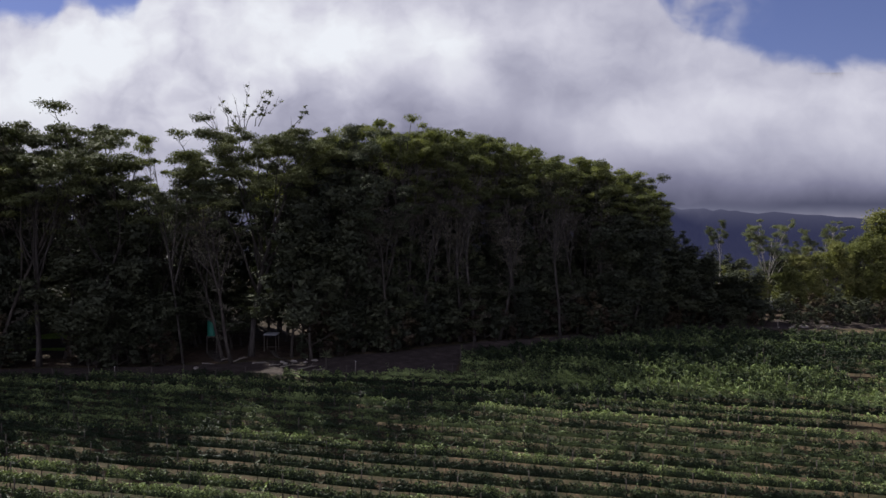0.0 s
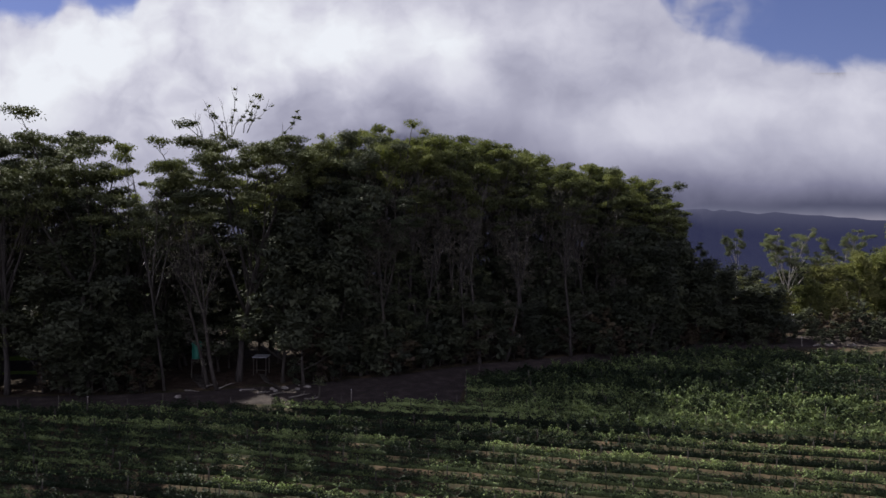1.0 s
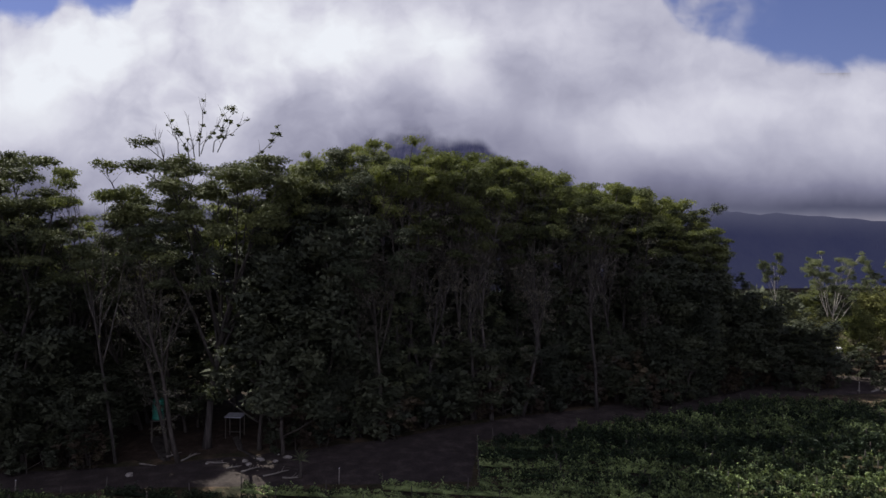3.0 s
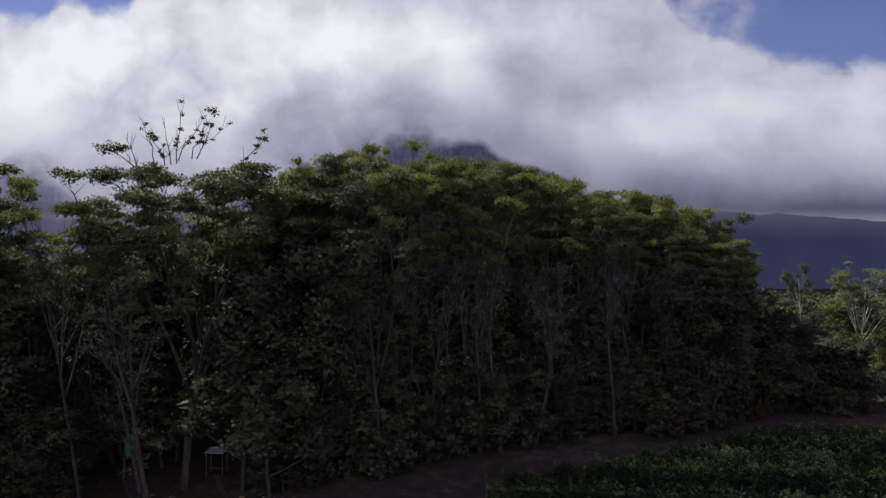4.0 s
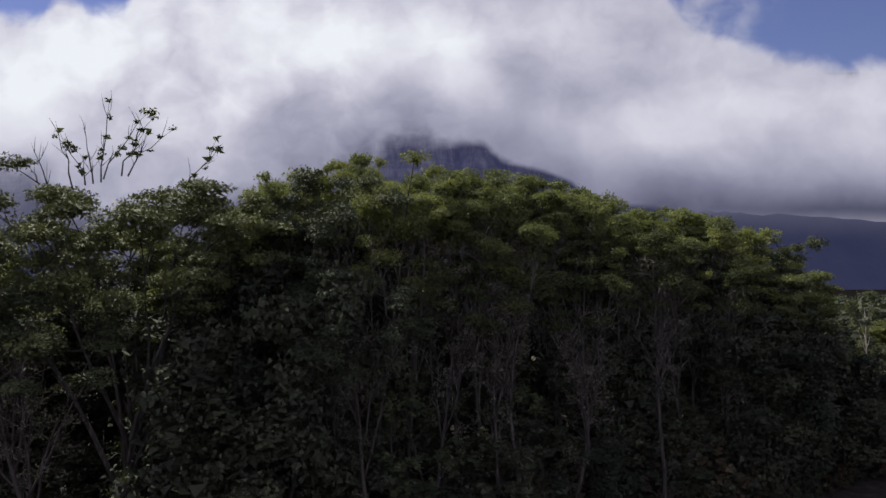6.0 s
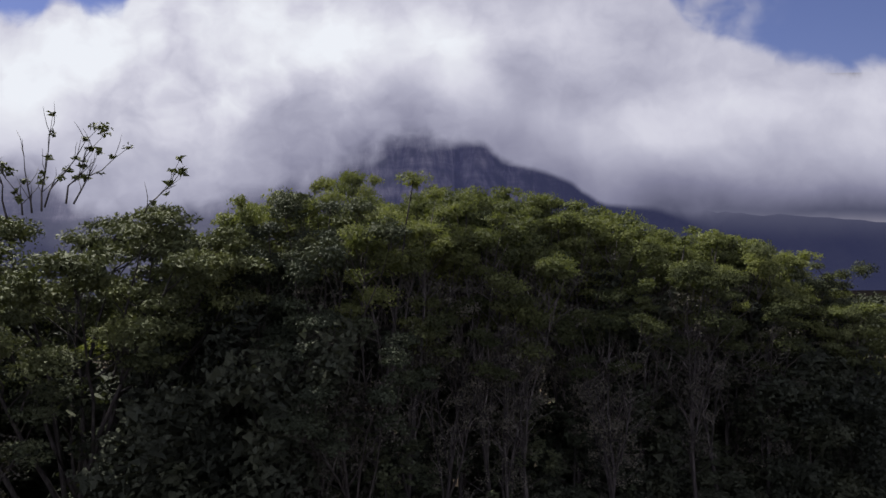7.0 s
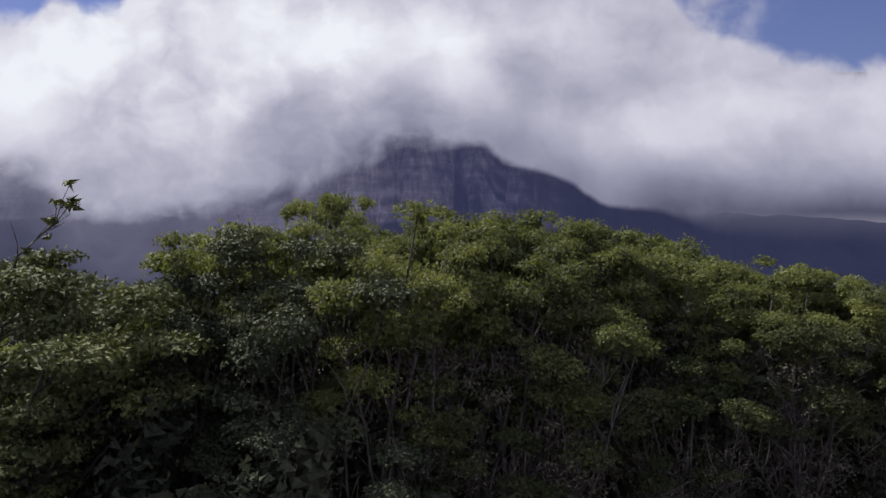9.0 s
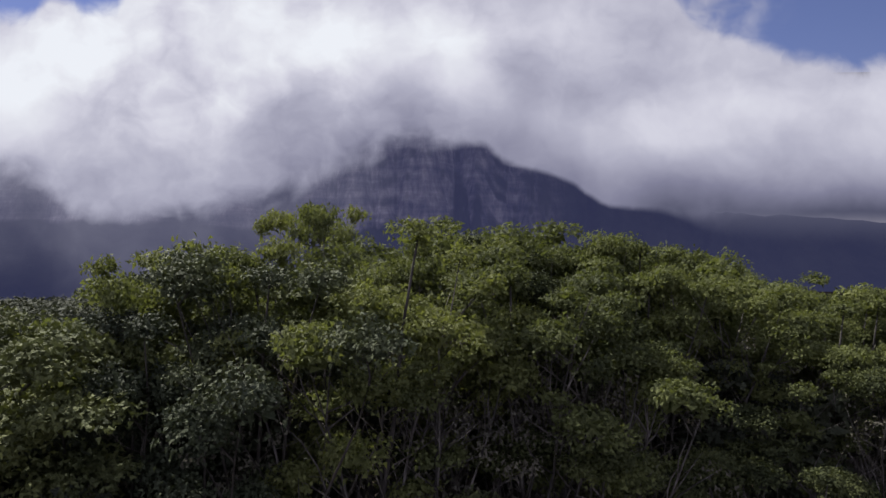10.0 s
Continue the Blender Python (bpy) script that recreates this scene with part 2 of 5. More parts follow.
def pad_mass(rng, pads, per, length, width, fill=0.5, droop=0.4):
    """Leaf pads, each (centre, radius, height): a lobed dome of leaf blades with close sprays inside it, as vertices and faces.
    per: blades for a pad of one metre; fill: sprays inside, as a share of the area of the pad."""
    c, r, h = np.array([q[0] for q in pads]), np.array([q[1] for q in pads]), np.array([q[2] for q in pads])
    n = len(c)
    scale = np.stack([r, r, h], 1)
    wave = rng.normal(size=(n, 4, 3)) * np.array([2.2, 2.2, 5.0, 5.0])[None, :, None]
    phase = rng.uniform(0, 6.28, (n, 4))

    def lobes(d, idx):
        w = np.sin(np.einsum("nkj,nj->nk", wave[idx], d) + phase[idx])
        return 1.0 + w @ np.array([0.17, 0.15, 0.11, 0.11])

    idx = np.repeat(np.arange(n), np.clip(per * r * r, 6, 3 * per + 6).astype(int))
    k = len(idx)
    d = unit(rng.normal(size=(k, 3)))
    d[:, 2] = np.where((d[:, 2] < -0.12) & (rng.random(k) < 0.85), -d[:, 2], d[:, 2])
    p = c[idx] + d * scale[idx] * (lobes(d, idx) * (1.08 - 0.42 * rng.random(k) ** 1.6))[:, None]
    ax = d * np.array([0.7, 0.7, 0.2]) + rng.normal(size=(k, 3)) * 0.6 - np.array([0, 0, droop])
    nm = unit(d / scale[idx]) + rng.normal(size=(k, 3)) * 0.38
    s_ = rng.uniform(0.7, 1.35, k)
    v, f = sickles(p, ax, nm, length * s_, width * s_)
    big = 2.4 * length
    idx = np.repeat(np.arange(n), np.clip(fill * 3.14 * r * r / (0.3 * big * big), 4, 120).astype(int))
    k = len(idx)
    d = unit(rng.normal(size=(k, 3)))
    p = c[idx] + d * scale[idx] * (lobes(d, idx) * 0.78 * rng.random(k) ** 0.45)[:, None]
    ax = rng.normal(size=(k, 3)) * np.array([1, 1, 0.35])
    nm = rng.normal(size=(k, 3)) * 0.45 + np.array([0, 0, 1.0])
    s_ = rng.uniform(0.7, 1.3, k)
    v2, f2 = sickles(p - unit(ax) * (0.4 * big), ax, nm, big * s_, 0.6 * big * s_)
    return np.concatenate([v, v2]), np.concatenate([f, f2 + len(v)])


# ---- the lie of the land ----
GY = [-5000, -200, 0, 30, 45, 60, 69, 77, 85, 100, 115, 150, 260, 900, 1700, 5000]
GZ = [-60, -22, -11, -7.6, -5.3, -3.1, -1.8, -0.9, -0.1, 0.8, 1.4, 2.0, -12, -78, -120, -150]


def ground_z(x, y):
    z = np.interp(y, GY, GZ)
    z = z + 6.5 * np.clip((-22 - x) / 20, 0, 1) * np.clip((y - 94) / 18, 0, 1) * np.clip((400 - y) / 200, 0, 1)
    return z - 0.04 * np.clip(x, -90, 90) * np.clip((85 - y) / 25, 0, 1) * np.clip((y + 60) / 60, 0, 1)


def lines(a, b, step, far, grow_by=1.35):
    s = list(np.arange(a, b + 0.01, step))
    d, lo, hi = step, a, b
    while lo > -far or hi < far:
        d *= grow_by
        lo, hi = lo - d, hi + d
        s = [max(lo, -far)] + s + [min(hi, far)]
    return np.array(sorted(set(s)))


gx, gy = lines(-90, 130, 2.0, 4900), lines(-20, 190, 2.0, 4900)
X, Y = np.meshgrid(gx, gy)
Z = ground_z(X, Y)
Z += np.array([[0.16 * noise.noise((x * 0.11, y * 0.11, 3.0)) if -100 < x < 140 and -30 < y < 200 else 0.0 for x in gx] for y in gy])
nx, ny = len(gx), len(gy)
I = np.arange(nx * ny).reshape(ny, nx)
F = np.stack([I[:-1, :-1], I[:-1, 1:], I[1:, 1:], I[1:, :-1]], -1).reshape(-1, 4)
ground = new("ground", mesh_of("ground", np.stack([X, Y, Z], -1), F, SOIL, True))
tagged(ground, "brown soil and dry grass sloping up to the woods", "ground", "", "structure")


def gz(x, y):
    """The height of the ground sheet at x, y."""
    i, j = np.clip(np.searchsorted(gx, x) - 1, 0, nx - 2), np.clip(np.searchsorted(gy, y) - 1, 0, ny - 2)
    u, v = (x - gx[i]) / (gx[i + 1] - gx[i]), (y - gy[j]) / (gy[j + 1] - gy[j])
    return (Z[j, i] * (1 - u) + Z[j, i + 1] * u) * (1 - v) + (Z[j + 1, i] * (1 - u) + Z[j + 1, i + 1] * u) * v


def draped(name, left, right, mat, label, lift=0.05, n=90, m_=6):
    """A strip of ground between two lines (x, y), laid over the land."""
    lx, rx_ = np.array(left), np.array(right)
    t = np.linspace(0, 1, n)
    la = np.stack([np.interp(t, np.linspace(0, 1, len(lx)), lx[:, k]) for k in (0, 1)], 1)
    ra = np.stack([np.interp(t, np.linspace(0, 1, len(rx_)), rx_[:, k]) for k in (0, 1)], 1)
    s = np.linspace(0, 1, m_)[None, :, None]
    p = la[:, None] * (1 - s) + ra[:, None] * s
    wob = np.array([[noise.noise((q[0] * 0.35, q[1] * 0.35, 8.0)) for q in row] for row in p])
    edge = np.zeros(m_)
    edge[0], edge[-1] = -0.9, 0.9
    p[:, :, 1] += wob * edge[None]
    z = gz(p[:, :, 0], p[:, :, 1]) + lift
    z[:, 0] -= lift + 0.03
    z[:, -1] -= lift + 0.03
    ii = np.arange(n * m_).reshape(n, m_)
    ff = np.stack([ii[:-1, :-1], ii[1:, :-1], ii[1:, 1:], ii[:-1, 1:]], -1).reshape(-1, 4)
    ob = new(name, mesh_of(name, np.concatenate([p, z[..., None]], -1), ff, mat, True))
    return tagged(ob, label, name.replace("_", " "), "", "structure")


# the far side of the vines: (x, y) from the west round the bare corner to the east
VINE_END = [(-90, 75.0), (-44, 75.8), (-22, 78.0), (2.0, 79.6), (2.3, 89.0), (8, 90.8), (15.5, 93.6), (23.3, 96.9), (36, 104.0), (50, 106.0), (64, 107.0), (110, 108.0)]
WOOD_FRONT = [(-90, 80.0), (-44, 81.0), (-22, 84.0), (-6, 91.0), (1.3, 94.6), (9, 98.6), (22, 103.7), (40, 114.0), (52, 117.0), (70, 119), (110, 121.0)]
VX, VY = np.array([p[0] for p in VINE_END]), np.array([p[1] for p in VINE_END])
WX, WY = np.array([p[0] for p in WOOD_FRONT]), np.array([p[1] for p in WOOD_FRONT])
draped("dirt_track", [(-90, 75.8), (-44, 76.5), (-22, 78.9), (1.8, 80.4), (2.6, 90.2), (9, 92.4), (23, 98.2), (36, 105), (50, 107.0), (110, 109)],
       [(-90, 80.5), (-44, 81.5), (-26, 84.2), (-6, 91.5), (1.3, 95.0), (9, 99.0), (23, 104.6), (40, 114.4), (52, 117.2), (110, 121)],
       TRACK, "bare brown earth track between vines and woods", 0.07, 160, 8)
draped("woodland_floor", [(-90, 80.4), (-44, 81.4), (-26, 84.0), (-6, 91.3), (1.3, 94.8), (9, 98.8), (23, 104.4), (40, 114.2), (52, 117.0), (110, 120.8)],
       [(-90, 150), (-60, 150), (-30, 150), (-6, 150), (10, 150), (20, 150), (40, 150), (60, 150), (80, 150), (110, 150)],
       LITTER, "dark leaf litter under the gum trees", 0.06, 120, 20)

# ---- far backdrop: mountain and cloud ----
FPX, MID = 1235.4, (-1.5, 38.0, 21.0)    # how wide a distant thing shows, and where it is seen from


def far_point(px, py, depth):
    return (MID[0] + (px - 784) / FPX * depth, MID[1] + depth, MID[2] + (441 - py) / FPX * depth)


# unseen deck behind the cloud bank, added to keep sun off the mountain
kd = Nodes("cloud_deck_vapour")
kd.solid(kd.ramp(kd.noise(kd.pos(), 0.003, 4.0), [(0.3, (0.6, 0.6, 0.63)), (0.7, (0.85, 0.85, 0.87))]), 1.0, None, 0.0)
dx, dy = np.linspace(-4500, 4500, 40), np.linspace(2350, 4400, 14)
DX, DY = np.meshgrid(dx, dy)
DZ = np.array([[610 + 25 * noise.noise((a * 0.0012, b_ * 0.0012, 0.0)) for a in dx] for b_ in dy])
lo = np.stack([DX, DY, DZ], -1).reshape(-1, 3)
I = np.arange(DX.size).reshape(DX.shape)
F = np.stack([I[:-1, :-1], I[:-1, 1:], I[1:, 1:], I[1:, :-1]], -1).reshape(-1, 4)
deck = new("cloud_deck_backdrop", mesh_of("cloud_deck", lo, F, kd.mat, True))
tagged(deck, "unseen layer of cloud added to shade the mountain", "cloud", "", "structure")
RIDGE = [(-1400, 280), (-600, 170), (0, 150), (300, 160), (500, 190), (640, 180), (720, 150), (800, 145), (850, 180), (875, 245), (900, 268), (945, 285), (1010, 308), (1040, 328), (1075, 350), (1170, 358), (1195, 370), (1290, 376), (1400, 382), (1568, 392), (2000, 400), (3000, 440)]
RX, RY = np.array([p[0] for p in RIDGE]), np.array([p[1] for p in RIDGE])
km = Nodes("hazed_mountain_rock")
pm = km.pos()
sm = km.node("ShaderNodeMapping", Vector=pm)
sm.inputs["Scale"].default_value = (1.0, 1.0, 0.35)
r1 = km.noise(sm.outputs[0], 0.02, 8.0, 0.72)
r2 = km.noise(pm, 0.004, 5.0, 0.6)
strata = km.noise(km.node("ShaderNodeMapping", Vector=pm, Scale=(0.15, 0.15, 1.6)).outputs[0], 0.02, 4.0, 0.6)
nrm = km.node("ShaderNodeSeparateXYZ", Vector=km.n.new("ShaderNodeNewGeometry").outputs["Normal"])
steep = km.step(nrm.outputs["Z"], 0.62, 0.30)
rock = km.ramp(km.m("ADD", km.m("MULTIPLY", r1, 0.62), km.m("MULTIPLY", strata, 0.38)), [(0.40, (0.055, 0.056, 0.064)), (0.50, (0.13, 0.124, 0.125)), (0.58, (0.22, 0.205, 0.195)), (0.70, (0.42, 0.39, 0.36))])
bush = km.ramp(r2, [(0.35, (0.018, 0.022, 0.018)), (0.65, (0.035, 0.038, 0.028))])
px_ = km.node("ShaderNodeSeparateXYZ", Vector=pm)
steep = km.m("MULTIPLY", steep, km.step(px_.outputs[0], 560.0, 160.0))
col = km.mix(steep, bush, rock)
pr = km.node("ShaderNodeBsdfPrincipled", Base_Color=col, Roughness=0.95)
pr.inputs["Specular IOR Level"].default_value = 0.05
km.l.new(km.bump(r1, 0.6, 10.0), pr.inputs["Normal"])
air = km.node("ShaderNodeEmission", Color=(0.023, 0.025, 0.066, 1), Strength=0.58)    # haze of the air between, added to the rock as blue glow
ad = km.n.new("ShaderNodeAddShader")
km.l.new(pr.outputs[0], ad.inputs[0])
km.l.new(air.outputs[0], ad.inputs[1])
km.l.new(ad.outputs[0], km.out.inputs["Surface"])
cols = np.concatenate([np.linspace(-1400, 560, 70, endpoint=False), np.linspace(560, 1320, 190, endpoint=False), np.linspace(1320, 3000, 60)])
rows_ = np.concatenate([np.linspace(0, 0.55, 22, endpoint=False), np.linspace(0.55, 1.0, 46, endpoint=False), [1.0, 1.06, 1.15]])
mv = np.zeros((len(rows_), len(cols), 3))
for j, px in enumerate(cols):
    top = np.interp(px, RX, RY)
    head = math.exp(-((px - 760) / 190.0) ** 2)                       # how far the cliffs of the peak reach down
    for i, s in enumerate(rows_):
        foot = 640.0
        # talus below, cliff above
        depth = 1700 + 900 * min(s / 0.5, 1.0) ** 1.1 + 240 * max(0.0, s - 0.5) / 0.5
        py = foot + (top - foot) * min(s, 1.0)
        w = max(0.0, s - 0.40)
        gully = noise.noise((px * 0.022, 2.0, s * 0.6)) + 0.45 * noise.noise((px * 0.055, 5.0, s * 2.0)) + 0.16 * noise.noise((px * 0.13, 9.0, s * 6))
        ledge = 0.5 * abs(((s * 13.0 + 0.4 * noise.noise((px * 0.01, 1.0, 4.0))) % 1.0) - 0.5)
        calm = 0.25 + 0.75 * math.exp(-(max(0.0, px - 960) / 90.0) ** 2)
        depth += (gully * 110 * calm + ledge * 24 * head) * (0.35 + min(1.0, w * 3))
        if px > 803:
            depth += 130 * head * min(1.0, w * 4)
        if s > 1.0:
            depth += (s - 1.0) * 5000
        py -= 5.0 * noise.noise((px * 0.05, 3.3, 0.0)) * min(1.0, s)
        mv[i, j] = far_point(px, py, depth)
I = np.arange(mv.shape[0] * mv.shape[1]).reshape(mv.shape[:2])
F = np.stack([I[:-1, :-1], I[:-1, 1:], I[1:, 1:], I[1:, :-1]], -1).reshape(-1, 4)
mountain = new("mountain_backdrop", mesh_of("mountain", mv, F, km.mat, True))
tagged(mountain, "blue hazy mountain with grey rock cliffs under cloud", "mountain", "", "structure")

kc = Nodes("glowing_cloud")
uv = kc.n.new("ShaderNodeUVMap").outputs[0]
sep = kc.node("ShaderNodeSeparateXYZ", Vector=uv)
X_, Y_ = sep.outputs[0], sep.outputs[1]
warp = kc.node("ShaderNodeTexNoise", Vector=uv, Scale=0.8, Detail=4.0)
wv = kc.node("ShaderNodeVectorMath")
wv.operation = "MULTIPLY_ADD"
kc.l.new(warp.outputs["Color"], wv.inputs[0])
wv.inputs[1].default_value = (1.1, 0.8, 0.0)
kc.l.new(uv, wv.inputs[2])
wsep = kc.node("ShaderNodeSeparateXYZ", Vector=wv.outputs[0])
U, V = kc.m("SUBTRACT", wsep.outputs[0], 0.55), kc.m("SUBTRACT", wsep.outputs[1], 0.4)
soft = kc.node("ShaderNodeMapping", Vector=wv.outputs[0], Scale=(1.0, 1.15, 1.0)).outputs[0]
n_big, n_mid, n_fine = kc.noise(soft, 0.5, 2.0, 0.5), kc.noise(soft, 1.3, 3.0, 0.45), kc.noise(soft, 3.5, 4.0, 0.5)
nn = kc.m("ADD", kc.m("MULTIPLY", n_big, 0.50), kc.m("ADD", kc.m("MULTIPLY", n_mid, 0.36), kc.m("MULTIPLY", n_fine, 0.14)))   # about 0.5
dn = kc.m("SUBTRACT", nn, 0.5)
# the underside, which lies on the ridge east of the peak
under = kc.curve(X_, [(-10, 3.2), (0, 3.05), (1.0, 3.3), (2.0, 3.72), (3.2, 3.74), (4.2, 3.62), (5.2, 3.30), (6.0, 2.92), (6.6, 2.62), (7.2, 2.42), (8.0, 2.40), (8.5, 2.48), (8.8, 2.78), (9.4, 2.95), (10.0, 3.18), (10.4, 3.40), (10.8, 3.57), (11.6, 3.66), (11.9, 3.74), (13, 3.86), (15.7, 3.94), (26, 4.15)], -10, 26, 2.0, 4.5)
rag = kc.curve(X_, [(-10, 1.5), (7.6, 1.5), (8.8, 0.5), (11.5, 0.3), (26, 0.5)], -10, 26, 0.0, 2.0)
below = kc.m("SUBTRACT", kc.m("MULTIPLY_ADD", dn, rag, under), Y_)
crisp = kc.curve(X_, [(-10, 0.42), (5.5, 0.40), (7.4, 0.30), (8.6, 0.16), (9.4, 0.09), (11.6, 0.10), (12.2, 0.2), (13.2, 0.36), (26, 0.4)], -10, 26, 0.0, 1.0)
a_low = kc.step(kc.m("DIVIDE", below, crisp), -1.0, 0.7)
# blue gaps at the top corners
holes = kc.curve(X_, [(-10, 1.2), (-2, 0.5), (0.0, 0.28), (0.5, 0.34), (0.9, 0.16), (1.15, -0.05), (1.5, 0.15), (1.9, 0.30), (2.25, 0.24), (2.6, -0.5), (6, -1.0), (10.8, -0.8), (11.8, 0.0), (12.2, 0.45), (12.8, 0.75), (13.5, 0.98), (14.2, 1.12), (15.7, 1.20), (18, 1.5), (26, 1.8)], -10, 26, -1.5, 2.5)
above = kc.m("SUBTRACT", Y_, kc.m("MULTIPLY_ADD", dn, -1.2, holes))
a_top = kc.step(above, -0.22, 0.14)
wisp = kc.m("MULTIPLY", kc.step(kc.m("SUBTRACT", 13.8, X_), -0.2, 1.6), kc.step(n_mid, 0.36, 0.72))
a_top = kc.m("MAXIMUM", a_top, kc.m("MULTIPLY", wisp, kc.step(X_, 10.0, 11.0)))
# haze over the western slopes, painted as thin cloud
veil = kc.m("MULTIPLY", kc.step(below, -2.0, 0.3), kc.curve(X_, [(-10, 0.34), (2, 0.34), (5, 0.26), (6.5, 0.14), (7.5, 0.06), (26, 0.04)], -10, 26, 0.0, 1.0))
alpha = kc.m("MULTIPLY", kc.m("MAXIMUM", a_low, veil), a_top)
lit = kc.curve(X_, [(-10, 1.1), (6, 1.1), (9, 0.75), (11, 0.6), (26, 0.6)], -10, 26, 0.0, 2.0)
b = kc.m("MULTIPLY_ADD", kc.m("MULTIPLY", dn, kc.m("MULTIPLY_ADD", kc.step(below, 0.6, 2.0), 0.65, 0.4)), lit, 0.625)
# sunlit heads and shaded hollows painted in: gain, then where and how wide
for gain, cx, cy, sx, sy in ((0.36, 1.6, 0.9, 1.9, 1.1), (0.34, 4.9, 0.5, 1.6, 0.75), (0.24, 0.1, 2.0, 1.2, 0.9), (0.22, 7.9, 0.6, 1.0, 0.6), (0.24, 8.2, 1.35, 0.55, 0.6), (0.16, 6.4, 1.0, 1.1, 0.6), (0.17, 3.9, 1.75, 0.9, 0.4),
                             (-0.16, 3.45, 1.3, 0.42, 0.5), (-0.13, 2.2, 1.65, 0.55, 0.35), (-0.08, 6.1, 1.75, 1.4, 0.4), (-0.08, 5.2, 2.4, 1.3, 0.5), (-0.07, 3.0, 0.3, 0.35, 0.5), (-0.10, 9.1, 1.1, 0.35, 0.7),
                             (-0.11, 10.3, 1.6, 1.1, 0.45), (0.05, 10.0, 0.4, 1.0, 0.5), (0.16, 13.0, 1.95, 1.5, 0.45), (0.12, 15.3, 1.7, 1.2, 0.5), (0.10, 11.6, 2.35, 0.9, 0.35), (-0.06, 14.2, 2.8, 1.8, 0.35), (0.06, 15.6, 2.6, 0.9, 0.3)):
    b = kc.m("MULTIPLY_ADD", kc.blob(U, V, cx, cy, sx, sy), gain, b)
# the underside painted darker, as shade under the bank
b = kc.m("SUBTRACT", b, kc.m("MULTIPLY", kc.step(below, 1.25, -0.1), kc.curve(X_, [(-10, 0.17), (8, 0.20), (10.5, 0.28), (12.5, 0.50), (26, 0.56)], -10, 26, 0.0, 1.0)))
ccol = kc.ramp(b, [(0.15, (0.083, 0.085, 0.136)), (0.36, (0.225, 0.221, 0.312)), (0.58, (0.450, 0.442, 0.541)), (0.75, (0.646, 0.633, 0.718)), (0.92, (0.803, 0.804, 0.853)), (1.0, (0.861, 0.874, 0.916))])
# the bank lights itself, so its colour holds sun and shade
em = kc.node("ShaderNodeEmission", Color=ccol, Strength=0.58)
tp = kc.n.new("ShaderNodeBsdfTransparent")
mx = kc.node("ShaderNodeMixShader", Fac=alpha)
kc.l.new(tp.outputs[0], mx.inputs[1])
kc.l.new(em.outputs[0], mx.inputs[2])
kc.l.new(mx.outputs[0], kc.out.inputs["Surface"])
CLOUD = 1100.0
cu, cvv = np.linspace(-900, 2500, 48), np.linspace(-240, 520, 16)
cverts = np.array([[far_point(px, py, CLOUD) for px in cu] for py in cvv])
I = np.arange(cverts.shape[0] * cverts.shape[1]).reshape(cverts.shape[:2])
F = np.stack([I[:-1, :-1], I[1:, :-1], I[1:, 1:], I[:-1, 1:]], -1).reshape(-1, 4)
cme = mesh_of("cloud", cverts, F, kc.mat)
lay = cme.uv_layers.new(name="UVMap")
vi = np.empty(len(cme.loops), dtype=np.int32)
cme.loops.foreach_get("vertex_index", vi)
flat = np.array([[px / 100, py / 100] for py in cvv for px in cu], dtype=np.float32)
lay.data.foreach_set("uv", flat[vi].ravel())
cloud = new("cloud_backdrop", cme)
tagged(cloud, "bank of white and grey cloud over the mountain", "cloud", "", "structure")


# ---- trees ----
PROTO = {}


def bent(p, d, length, n, rng, rise=0.0, wander=0.15):
    """Points of a limb from p along d, that bends up (rise) and wanders."""
    pts, d = [Vector(p)], Vector(d).normalized()
    for _ in range(n):
        d = (d + Vector((rng.normal() * wander, rng.normal() * wander, rng.normal() * wander * 0.6 + rise))).normalized()
        pts.append(pts[-1] + d * (length / n))
    return pts


